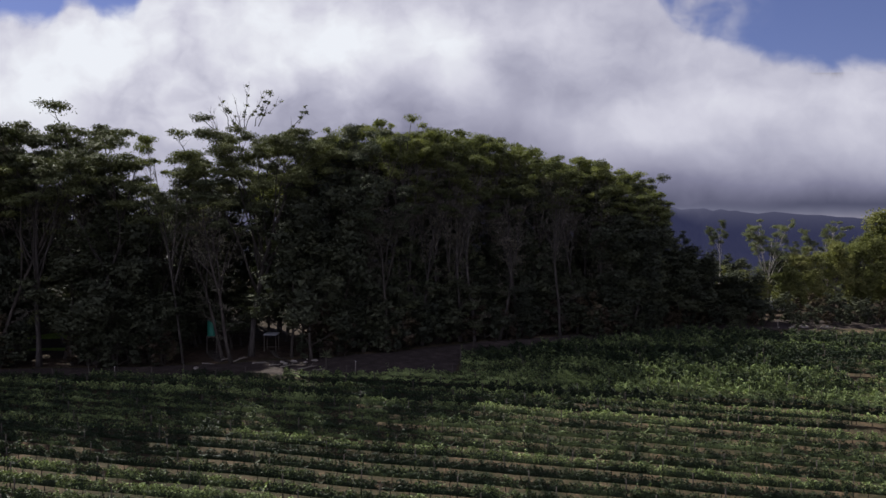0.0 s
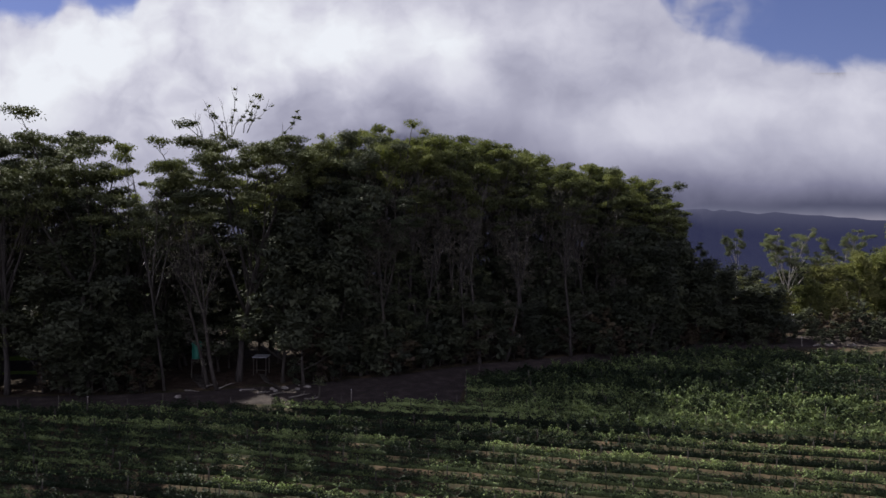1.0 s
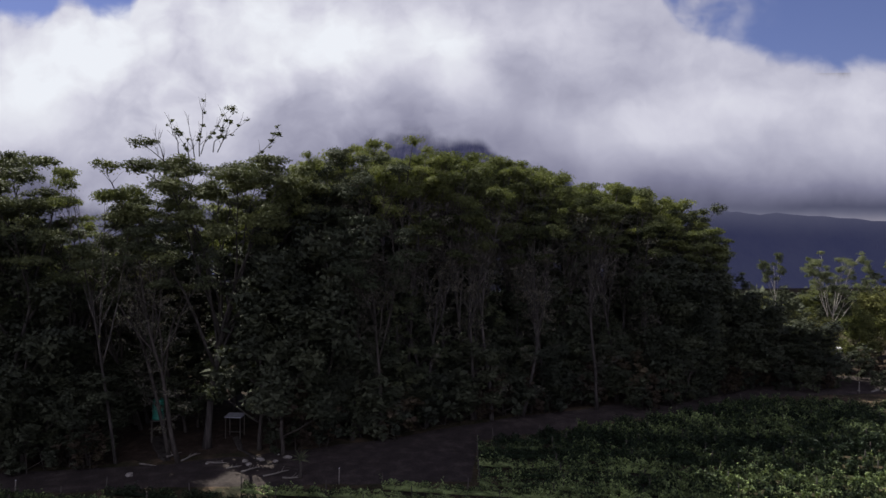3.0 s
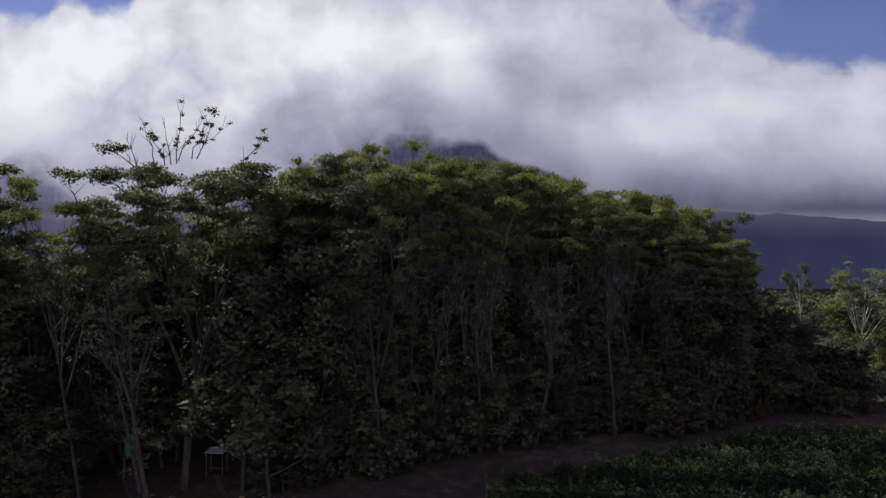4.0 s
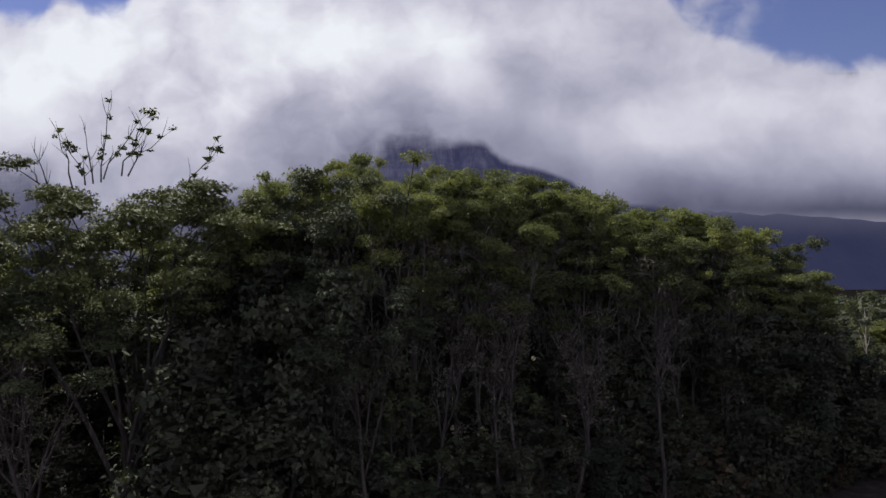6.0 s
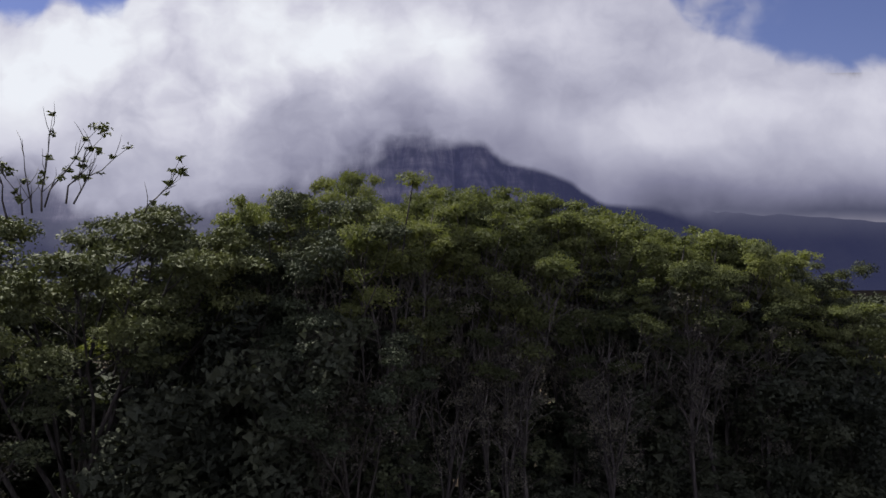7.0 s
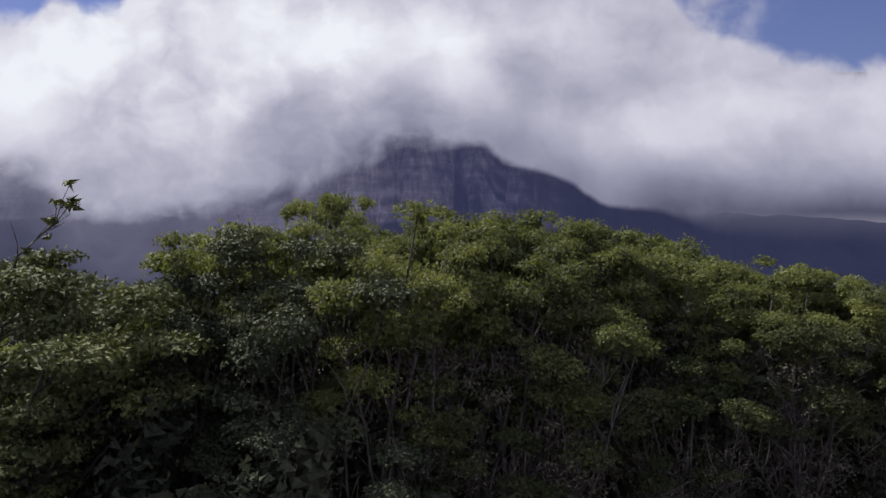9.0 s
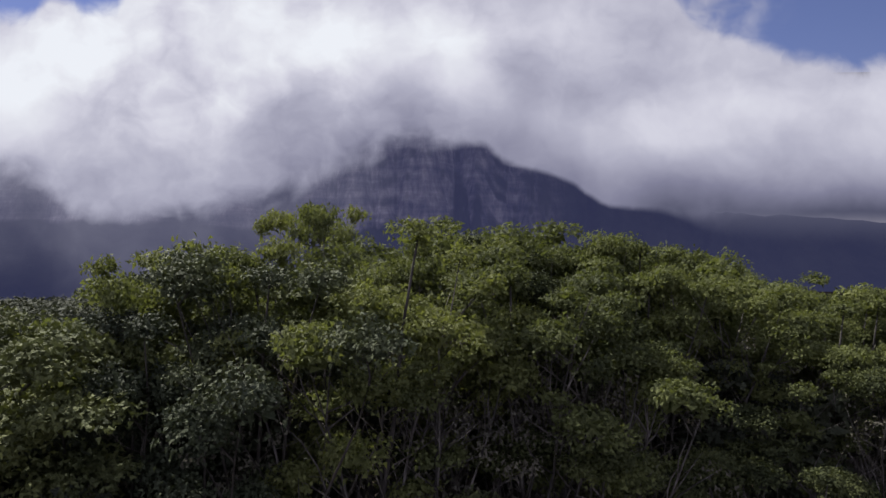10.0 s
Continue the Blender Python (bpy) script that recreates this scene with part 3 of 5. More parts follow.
def make_tree(kind, seed, name, label, height, crown_from, spread, limbs, bark, leaf, twigs=4, clump=1.0, flat=0.5, per=80, leaf_len=0.16,
              profile="round", group=1, root=0.0, trunk_top=0.85):
    """A prototype tree: trunk with limbs and twigs, and a crown of small leafy domes in groups at their ends.
    group: domes at an end."""
    rng = np.random.default_rng(seed)
    r0 = root or 0.010 * height + 0.06
    base = new(name)
    base.empty_display_size = 0.5
    tagged(base, label, "bush" if name == "bush" else "tree", "")
    n = 9
    pts = [Vector((0, 0, -0.3))]
    lean = Vector((rng.normal() * 0.05, rng.normal() * 0.05, 1))
    for i in range(n):
        lean = (lean + Vector((rng.normal() * 0.06, rng.normal() * 0.06, 0.05))).normalized()
        pts.append(pts[-1] + lean * (height * trunk_top / n))
    rad = [r0 * (1.25 if i == 0 else 1.0) * (1 - 0.86 * (i / n) ** 0.9) for i in range(n + 1)]
    tb = Tube()
    tb.add(pts, rad, 8)
    domes = []

    def tuft(p, size):
        for g in range(max(1, group)):
            a, d = rng.uniform(0, 6.2832), (0.0 if g == 0 else rng.uniform(0.5, 1.25)) * size
            c = size * rng.uniform(0.38, 0.78) if group > 1 else size
            domes.append((np.array((p[0] + math.cos(a) * d, p[1] + math.sin(a) * d, p[2] + 0.15 - 0.30 * d + rng.normal() * 0.28 * size)), c, c * flat * rng.uniform(0.8, 1.4)))

    tuft(pts[-1], clump)
    az = rng.uniform(0, 6.28)
    for k in range(limbs):
        s = crown_from + (0.97 - crown_from) * (k + rng.uniform(0, 0.8)) / limbs
        fi = s * n
        i = min(int(fi), n - 1)
        p = pts[i].lerp(pts[i + 1], fi - i)
        q = (s - crown_from) / (1 - crown_from)
        if profile == "cone":
            ln, el = spread * (1.05 - 0.95 * q), -0.05
        else:
            ln, el = spread * (0.75 + 0.9 * q * (1.2 - q)), 0.35 + 0.65 * q
        az += 2.4 + rng.normal() * 0.35
        ln *= rng.uniform(0.75, 1.2)
        d = (math.cos(az) * math.cos(el), math.sin(az) * math.cos(el), math.sin(el))
        lp = bent(p, d, ln, 5, rng, 0.0 if profile == "cone" else 0.06, 0.13)
        rr = min(rad[i] * 0.6, 0.05 + 0.022 * ln)
        tb.add(lp, [rr * (1 - 0.78 * j / 5) for j in range(6)], 5)
        for w in range(twigs):
            f = 0.4 + 0.58 * (w + rng.uniform(0, 1)) / twigs
            fj = min(f * 5, 4.99)
            tp_ = lp[int(fj)].lerp(lp[int(fj) + 1], fj - int(fj))
            a2 = az + rng.choice([-1, 1]) * rng.uniform(0.4, 1.5)
            e2 = rng.uniform(0.3, 1.2) if profile != "cone" else rng.uniform(-0.3, 0.2)
            tl = spread * rng.uniform(0.25, 0.5)
            tw = bent(tp_, (math.cos(a2) * math.cos(e2), math.sin(a2) * math.cos(e2), math.sin(e2)), tl, 3, rng, 0.1, 0.16)
            if w == 0:
                tb.add(tw, [rr * 0.38, rr * 0.3, rr * 0.22, rr * 0.1], 3)
            tuft(tw[-1], clump * rng.uniform(0.6, 1.15))
        tuft(lp[-1], clump * rng.uniform(0.8, 1.2))
    part("trunk", tb.mesh("trunk", bark), base)
    top = max(q[0][2] + q[2] for q in domes)
    v, f = pad_mass(rng, domes, per, leaf_len, leaf_len * 0.6, 1.4)
    part("crown", mesh_of("crown", v, f, leaf), base)
    PROTO[kind] = [base, False, float(top)]
    return base


def make_gum(kind, seed, label, height=26.0, spread=3.2, leaders=5, fork=(0.36, 0.62), pads=2, pads_at=0.5, pad=1.0, flat=0.52, per=560, leaf=0.16, reach=0.92, dome=0.12,
             mat=None, bark=None, stem=None, root=0.21, lower=50, stray=30, wands=(), inner=None):
    """A gum: a clear trunk that forks into ascending leaders, each with branches that fan out under shallow leaf pads.
    wands: dead branches over the crown, each (foot x, y, z, tip x, y, z, tuft size)."""
    mat, bark = mat or LEAF_GUM, bark or BARK
    rng = np.random.default_rng(seed)
    base = new("gum_tree")
    base.empty_display_size = 0.5
    tagged(base, label, "tree", "")
    n = 10
    pts = [Vector((0, 0, -0.3))]
    lean = Vector((rng.normal() * 0.08, rng.normal() * 0.08, 1))
    for i in range(n):
        lean = (lean + Vector((rng.normal() * 0.06, rng.normal() * 0.06, 0.05))).normalized()
        pts.append(pts[-1] + lean * (height * reach / n))
    rad = [root * (1.3 if i == 0 else 1.0) * (1 - 0.85 * (i / n) ** 1.1) for i in range(n + 1)]
    tb = Tube()
    tb.add(pts, rad, 8)
    part("trunk", tb.mesh("trunk", stem or BARK_SHADED), base)
    leaf_pads, thicket = [(np.array(pts[-1]), pad * 0.8, pad * 0.8 * flat)], Tube()
    az = rng.uniform(0, 6.28)
    stems = []
    for k in range(leaders):
        s = fork[0] + (fork[1] - fork[0]) * (k + rng.uniform(0, 0.9)) / leaders
        i = min(int(s * n), n - 1)
        p = pts[i].lerp(pts[i + 1], s * n - i)
        az += 2.4 + rng.normal() * 0.3
        o = rng.uniform(0.35, 1.1)
        up, out = height * (0.95 - dome * o * o - 0.05 * rng.random()) - p.z, spread * o
        d = Vector((math.cos(az) * out, math.sin(az) * out, up))
        lp = bent(p, d + Vector((math.cos(az), math.sin(az), 0)) * out * 0.5, d.length, 7, rng, 0.035, 0.10)
        r1 = rad[i] * 0.62
        lt = Tube()
        lt.add(lp, [r1 * (1 - 0.80 * j / 7) for j in range(8)], 6)
        stems.append(lp)
        ends = [(lp[-1], 1.0)]
        for w in range(pads):
            f = pads_at + (1.0 - pads_at) * (w + rng.uniform(0, 1)) / pads
            fj = min(f * 7, 6.99)
            q = lp[int(fj)].lerp(lp[int(fj) + 1], fj - int(fj))
            a2, e2 = az + rng.choice([-1, 1]) * rng.uniform(0.2, 1.7), rng.uniform(0.25, 0.95)
            br = bent(q, (math.cos(a2) * math.cos(e2), math.sin(a2) * math.cos(e2), math.sin(e2)), spread * rng.uniform(0.28, 0.62), 4, rng, 0.07, 0.15)
            lt.add(br, [r1 * 0.40, r1 * 0.32, r1 * 0.25, r1 * 0.17, r1 * 0.08], 4)
            ends.append((br[-1], 0.65 + 0.45 * f))
            for g in range(2):
                a3 = a2 + rng.normal() * 0.9
                tw = bent(br[2], (math.cos(a3) * 0.8, math.sin(a3) * 0.8, 0.75), pad * rng.uniform(0.8, 1.5), 3, rng, 0.0, 0.14)
                lt.add(tw, [r1 * 0.18, r1 * 0.13, r1 * 0.09, r1 * 0.04], 3)
                if rng.random() < 0.25:
                    ends.append((tw[-1], 0.55))
        for e, size in ends:
            r = pad * size * rng.uniform(0.6, 1.2)
            leaf_pads.append((np.array(e), r, r * flat * rng.uniform(0.8, 1.25)))
        part("limb", lt.mesh("limb", bark), base)
    for w in range(stray):
        lp = stems[int(rng.integers(len(stems)))]
        fj = rng.uniform(1.0, 5.6)
        q = lp[int(fj)].lerp(lp[int(fj) + 1], fj - int(fj))
        a2, e2 = rng.uniform(0, 6.28), rng.uniform(0.4, 1.45)
        tw = bent(q, (math.cos(a2) * math.cos(e2), math.sin(a2) * math.cos(e2), math.sin(e2)), rng.uniform(1.0, 3.4), 3, rng, 0.04, 0.22)
        tr = rng.choice([0.016, 0.024, 0.042])
        thicket.add(tw, [tr, tr * 0.8, tr * 0.6, tr * 0.25], 3)
    if stray:
        part("twig_thicket", thicket.mesh("twig_thicket", BARK_TWIG), base, "thin pale bare twigs", "stuff")
    bits = []
    top = max(q[0][2] + 0.6 * q[2] for q in leaf_pads)
    for x0, y0, z0, x1, y1, z1, tuft in wands:
        z0, z1 = (z0 - 0.5) * top / 27.2, z1 * top / 27.5
        d = Vector((x1 - x0, y1 - y0, z1 - z0))
        lp = [Vector((x0, y0, z0)) + d * q + Vector((rng.normal(), rng.normal(), rng.normal())) * 0.10 * (0 < q < 1) - Vector((d.x, d.y, 0)) * 0.5 * q * (1 - q) for q in (0, 0.2, 0.4, 0.6, 0.8, 1.0)]
        lt = Tube()
        lt.add(lp, [0.055, 0.046, 0.038, 0.028, 0.02, 0.009], 5)
        for w in range(7):
            q = lp[int(rng.integers(1, 5))]
            tw = bent(q, (d.x * 0.4 + rng.normal() * 0.7, d.y * 0.4 + rng.normal() * 0.5, 1.6), rng.uniform(0.6, 1.7), 3, rng, 0.06, 0.16)
            lt.add(tw, [0.026, 0.021, 0.017, 0.008], 3)
            if tuft > 0.5 and rng.random() < 0.6:
                bits.append((np.array(tw[-1]), 0.2 * tuft, 0.1 * tuft))
        if tuft:
            bits.append((np.array(lp[-1]), 0.42 * tuft, 0.2 * tuft))
            for w in range(3):
                bits.append((np.array(lp[2 + w % 3]) + rng.normal(size=3) * 0.14, 0.10, 0.08))
        part("dead_branch", lt.mesh("dead_branch", BARK), base, "bare grey dead branch")
    v, f = pad_mass(rng, leaf_pads + bits, per, leaf, leaf * 0.55, 0.9)
    part("crown", mesh_of("crown", v, f, mat), base)
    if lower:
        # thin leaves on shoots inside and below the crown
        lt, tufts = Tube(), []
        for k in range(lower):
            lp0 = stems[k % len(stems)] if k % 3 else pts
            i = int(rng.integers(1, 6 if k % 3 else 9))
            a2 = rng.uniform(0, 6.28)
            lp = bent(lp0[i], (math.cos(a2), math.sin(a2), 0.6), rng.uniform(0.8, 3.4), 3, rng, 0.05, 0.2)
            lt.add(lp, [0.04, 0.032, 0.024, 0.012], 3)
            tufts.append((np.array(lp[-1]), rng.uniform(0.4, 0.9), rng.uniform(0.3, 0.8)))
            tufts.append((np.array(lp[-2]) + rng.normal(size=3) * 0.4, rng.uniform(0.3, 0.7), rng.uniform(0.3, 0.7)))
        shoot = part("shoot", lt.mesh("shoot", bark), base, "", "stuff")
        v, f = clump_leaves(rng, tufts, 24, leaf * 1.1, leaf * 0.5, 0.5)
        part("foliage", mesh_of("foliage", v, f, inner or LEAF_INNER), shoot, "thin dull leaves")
    PROTO[kind] = [base, False, float(top)]
    return base


def plant(kind, x, y, scale=1.0, tall=1.0, turn=None, lift=0.0, group="", label=""):
    base, used, _ = PROTO[kind]
    if turn is None:
        turn = (x * 12.9898 + y * 78.233) % 6.2832
    m = Matrix.LocRotScale((x, y, float(gz(x, y)) + lift), Euler((0, 0, turn)), (scale, scale, scale * tall))
    if used:
        ob = copy_thing(base, m @ Matrix.Diagonal((*[1 / q for q in base.scale], 1)))
    else:
        base.matrix_basis, PROTO[kind][1], ob = m, True, base
    return tagged(ob, label, "", group)


def plant_to(kind, x, y, top, wide, group, turn=None):
    """Plants a tree so that its crown tops out at the height top."""
    tall = (top - float(gz(x, y))) / PROTO[kind][2]
    return plant(kind, x, y, wide, tall / wide, turn, 0, group)


GUM = "tall gum tree with grey bark and clumped olive leaves"
HALF_BARE = "tall half-bare gum tree with grey stems and thin brownish leaves"
UMBRELLA = "spreading gum tree with open flat-topped leaf pads"
for i in range(6):
    make_gum("front%d" % i, 210 + i, GUM, spread=3.0, leaders=7, lower=34, stray=90)
for i in range(3):
    make_gum("sparse%d" % i, 230 + i, HALF_BARE, spread=3.0, leaders=5, pads=1, pads_at=0.6, pad=1.0, lower=60, stray=90, mat=LEAF_SHADED, bark=BARK_SHADED)
for i in range(3):
    make_gum("dusk%d" % i, 270 + i, "tall gum tree with close dull green leaves", spread=2.9, leaders=7, lower=64, stray=24, mat=LEAF_DUSK, bark=BARK_DARK, stem=BARK_DARK)
for i in range(4):
    make_gum("stand%d" % i, 240 + i, GUM, spread=3.8, leaders=6, pads=3, pads_at=0.5, pad=1.1, per=230, leaf=0.24, lower=30, stray=16)
for i in range(3):
    make_gum("umbrella%d" % i, 250 + i, UMBRELLA, spread=5.6, leaders=9, fork=(0.30, 0.62), pads=5, pads_at=0.5, pad=1.12, flat=0.42, root=0.30, lower=24, stray=24, reach=0.76, dome=0.22, per=330, leaf=0.19, mat=LEAF_WEST_SHADED, bark=BARK_SHADED, inner=LEAF_SHADED)
WANDS = ((-1.0, 1.0, 26.6, -0.9, 1.9, 31.7, 0.35), (-0.9, 1.1, 26.8, 1.5, 2.2, 31.0, 1.0), (0.2, 1.2, 27.0, 1.9, 2.0, 30.6, 0.6), (0.6, 1.2, 27.0, 3.1, 2.2, 29.9, 0.5),
         (-1.4, 0.8, 26.5, -2.4, 1.5, 29.9, 0.0), (-2.6, 0.6, 26.2, -3.9, 1.0, 30.2, 0.0), (-1.9, 0.8, 26.4, -3.0, 1.2, 28.6, 0.9), (4.2, 1.6, 26.2, 6.0, 2.0, 28.5, 0.8), (-4.0, 0.4, 26.0, -5.2, 0.6, 28.8, 0.0))
make_gum("twiggy", 262, "tall gum tree with bare dead twigs above its crown", height=26.6, spread=6.4, leaders=14, fork=(0.30, 0.66), pads=6, pads_at=0.5, pad=1.3, flat=0.42, root=0.36, lower=30, stray=24, reach=0.78, dome=0.09, per=330, leaf=0.19, mat=LEAF_WEST_SHADED, bark=BARK_SHADED, wands=WANDS, inner=LEAF_SHADED)
make_gum("thin", 263, "thin half-bare gum tree with few leaves", height=25, spread=4.2, leaders=6, fork=(0.35, 0.65), pads=2, pads_at=0.6, pad=0.95, flat=0.4, root=0.18, lower=0, stray=60, reach=0.8)
for i in range(3):
    make_tree("low%d" % i, 60 + i, "woodland_tree", "dark leafy woodland tree at the edge of the track", 13, 0.12, 3.6, 11, BARK_DARK, LEAF_DARK, 3, 1.15, 0.7, 66, 0.27, "round", 1, 0.16)
for i in range(2):
    make_tree("back%d" % i, 65 + i, "woodland_tree", "tall dense dark tree deep in the woods", 22, 0.10, 3.9, 15, BARK_DARK, LEAF_DARK, 4, 1.25, 0.65, 20, 0.34, "round", 1, 0.25)
for i in range(3):
    make_tree("bright%d" % i, 70 + i, "broadleaf_tree", "rounded yellow-green tree beside the field", 11, 0.08, 4.2, 18, BARK_DARK, LEAF_BRIGHT, 4, 1.15, 0.8, 110, 0.24, "round", 1, 0.2)
make_gum("palegum", 280, "slender pale-trunked gum with a small flat crown", 16.5, 2.2, 5, (0.62, 0.75), 4, 0.5, 0.75, 0.4, 300, 0.17, 0.85, 0.2, LEAF_GREY, BARK_PALE, BARK_PALE, 0.2, 0, 8)
make_gum("widegum", 281, "wide airy gum tree with grey-green leaf pads", 16.5, 5.0, 8, (0.30, 0.6), 7, 0.45, 0.85, 0.4, 300, 0.17, 0.75, 0.25, LEAF_GREY, BARK_PALE, BARK_PALE, 0.24, 0, 20)
make_tree("conifer", 82, "conifer_tree", "dark narrow conifer behind the gum trees", 17.5, 0.12, 2.6, 26, BARK_DARK, LEAF_DARK, 4, 0.55, 0.7, 30, 0.24, "cone", 1, 0.2, 0.97)
for i in range(3):
    make_tree("bush%d" % i, 90 + i, "bush", "dark straggly bush under the trees", 3.2, 0.05, 1.7, 9, BARK_DARK, (LEAF_DARK, LEAF_BROWN, LEAF_DARK)[i], 3, 0.55, 0.75, 20, 0.18, "round", 1, 0.05)

for i in range(3):
    make_tree("edge%d" % i, 30 + i, "gum_tree", "leafy gum tree at the edge of the woods", 24, 0.14, 3.7, 16, BARK_SHADED, LEAF_DUSK, 4, 0.85, 0.9, 40, 0.16, "round", 2, 0.2)
rng = np.random.default_rng(5)
GLADES = [((0, 6.4), (-27.6, 90.5), 3.7, 78), ((0, 6.4), (-20.8, 91.2), 3.2, 80), ((0, 6.4), (57.6, 128), 0.75, 107), ((-0.7, 23), (-44, 115), 1.8, 78), ((0, 9.4), (-49, 93), 2.6, 78)]     # lines kept free of low growth


def in_glade(x, y):
    for k, (a, b_, wide, y0) in enumerate(GLADES):
        if y0 < y < b_[1] + 1.5 and abs(x - (a[0] + (b_[0] - a[0]) * (y - a[1]) / (b_[1] - a[1]))) < wide:
            return k + 1
    if -53 < x < -45 and 89.5 < y < 104:
        return 6                                   # the sunlit clearing
    return 0


# the main stand of gums behind the track
TOPX, TOPZ = [-17, -12.5, -8, 0, 7, 12, 20, 26, 31, 35, 39], [24.8, 28.6, 29.6, 29.2, 28.8, 27.6, 26.2, 25.2, 23.2, 19.5, 14.0]
for k, (x, y, top) in enumerate(((-6.9, 96.6, 29.2), (1.65, 98.6, 28.4), (4.2, 96.2, 26.0))):
    plant_to("front%d" % k, x, y, top, 1.0, "stand of gum trees")
for x, y, top, t in ((26.5, 108.5, 25.0, 0.5), (28.6, 112.0, 23.4, 2.5), (31.0, 114.0, 17.5, 4.0)):
    plant_to("umbrella1", x, y, top, 0.62, "stand of gum trees", t)
plant_to("front1", 23.1, 111.0, 25.8, 0.95, "stand of gum trees")
for row in range(7):
    s = -15.0 + (row % 2) * 2.1 + (5.0 if row == 0 else 0.0)
    while s < 39:
        x = s + rng.uniform(-1.0, 1.0)
        y = np.interp(x, WX, WY) + 0.2 + row * 3.9 + rng.uniform(-1.2, 1.2)
        step_down = (7.5, 1.6, 0.2, 0, 0, 0.5, 1.0)[row] * (1.0 if x < 8 else max(0.4, 1.0 - (x - 8) / 12))
        top = np.interp(x - row * 0.25, TOPX, TOPZ) + rng.uniform(-1.8, 0.7) - step_down
        if x - 0.25 * row < 29.2:
            near = row < 3 and x < 24
            kind = ("sparse%d" % int(rng.integers(3)) if row == 0 or rng.random() < 0.15 else "front%d" % int(rng.integers(6))) if near else "stand%d" % int(rng.integers(4))
            if x < -6 - row and row < 3:
                kind = "dusk%d" % int(rng.integers(3))
            plant_to(kind, x, y, top, 0.5 + 0.5 * top / 28, "stand of gum trees")
        s += 4.2
for k in range(13):
    x = -13 + k * 3.8 + rng.uniform(-1.2, 1.2)
    plant_to("edge%d" % (k % 3), x, float(np.interp(x, WX, WY)) + rng.uniform(0.8, 4.5), min(rng.uniform(10, 18), np.interp(x, TOPX, TOPZ) - 4), 0.8, "stand of gum trees")
for x, y, top in ((-15.0, 86.5, 15), (-34.5, 84.5, 15), (-36, 83.0, 18), (-39.0, 83.5, 13), (-50, 84, 18), (-57, 84, 17)):
    plant_to("low%d" % (int(-x) % 3), x, y, top, 1.25, "low woodland trees")
for x, y, top in ((-31.0, 84.0, 8.0), (-32.0, 88.0, 8.5), (-33.5, 92.0, 8.5), (-35.5, 96.0, 9.0), (-37.5, 100.5, 10.0)):
    plant_to("low%d" % (int(-x) % 3), x, y, top, 0.85, "low woodland trees")
# the gums at the west end
for kind, x, y, top, sc in (("umbrella0", -38.5, 84, 27.3, 1.15), ("umbrella1", -48, 86, 26.8, 1.15), ("umbrella2", -34, 88, 23.5, 0.9), ("thin", -28.9, 84.5, 25.0, 0.8),
                            ("twiggy", -22.4, 88.3, 28.0, 1.0), ("dusk2", -23.4, 84.3, 20.5, 1.0), ("dusk1", -25.2, 86.8, 22.0, 0.9), ("low0", -17.5, 88.0, 20.5, 1.3), ("low2", -12.5, 89.8, 21.5, 1.3),
                            ("umbrella2", -55, 88, 26.5, 1.15), ("umbrella0", -63, 90, 26.5, 1.0), ("stand3", -42.5, 93, 22, 0.9), ("stand2", -30.5, 95, 18.5, 0.85), ("stand1", -56.5, 95, 22, 0.9),
                            # unseen trees past x = -48 from here on, added to shade the field
                            ("stand0", -41, 97, 20, 0.9), ("dusk0", -43.2, 86.5, 24.5, 1.1), ("dusk2", -40.4, 88.5, 22.5, 1.0), ("umbrella2", -43.8, 82.4, 26.6, 1.0), ("back0", -53.5, 80.0, 26.0, 1.0), ("back1", -58, 82.0, 26.0, 1.1), ("back1", -54.5, 76.5, 25.0, 1.0), ("back0", -49.0, 84.0, 24.0, 0.9), ("dusk0", -53.5, 84.5, 25.5, 1.2), ("dusk1", -48.5, 81.8, 25.0, 1.1), ("dusk2", -57.5, 84.0, 26.5, 1.2),
                            ("dusk1", -30.6, 93.5, 17.5, 0.9), ("dusk0", -33.6, 90.6, 18.0, 0.9), ("umbrella1", -51.5, 80.5, 26.5, 1.1), ("umbrella2", -58.5, 79.5, 26.0, 1.1), ("dusk2", -65, 83, 26.5, 1.3), ("stand3", -23, 99, 23, 0.9), ("stand1", -17, 100, 24.6, 0.9)):
    plant_to(kind, x, y, top, sc, "western gum trees", 0.0 if kind == "twiggy" else None)
for x, y, top, t in ((-9.6, 101.5, 30.3, 0.4), (-5.2, 103.5, 30.4, 2.2), (-12.4, 99.0, 28.0, 3.6)):
    plant_to("thin", x, y, top, 0.75, "stand of gum trees", t)
# dense trees added at the back to shade the growth before them
for k, (x, y, top) in enumerate(((-27.0, 101.0, 22.0), (-22.5, 103.0, 24.0), (-18.5, 104.0, 25.0), (-14.5, 102.0, 25.0), (-31.0, 99.0, 16.5), (-20.0, 96.5, 22.5), (-15.5, 96.0, 22.0))):
    plant_to("back%d" % (k % 2), x, y, top, 0.95, "woods behind the gum trees")
plant_to("low1", -15.8, 90.5, 23.0, 1.15, "low woodland trees")
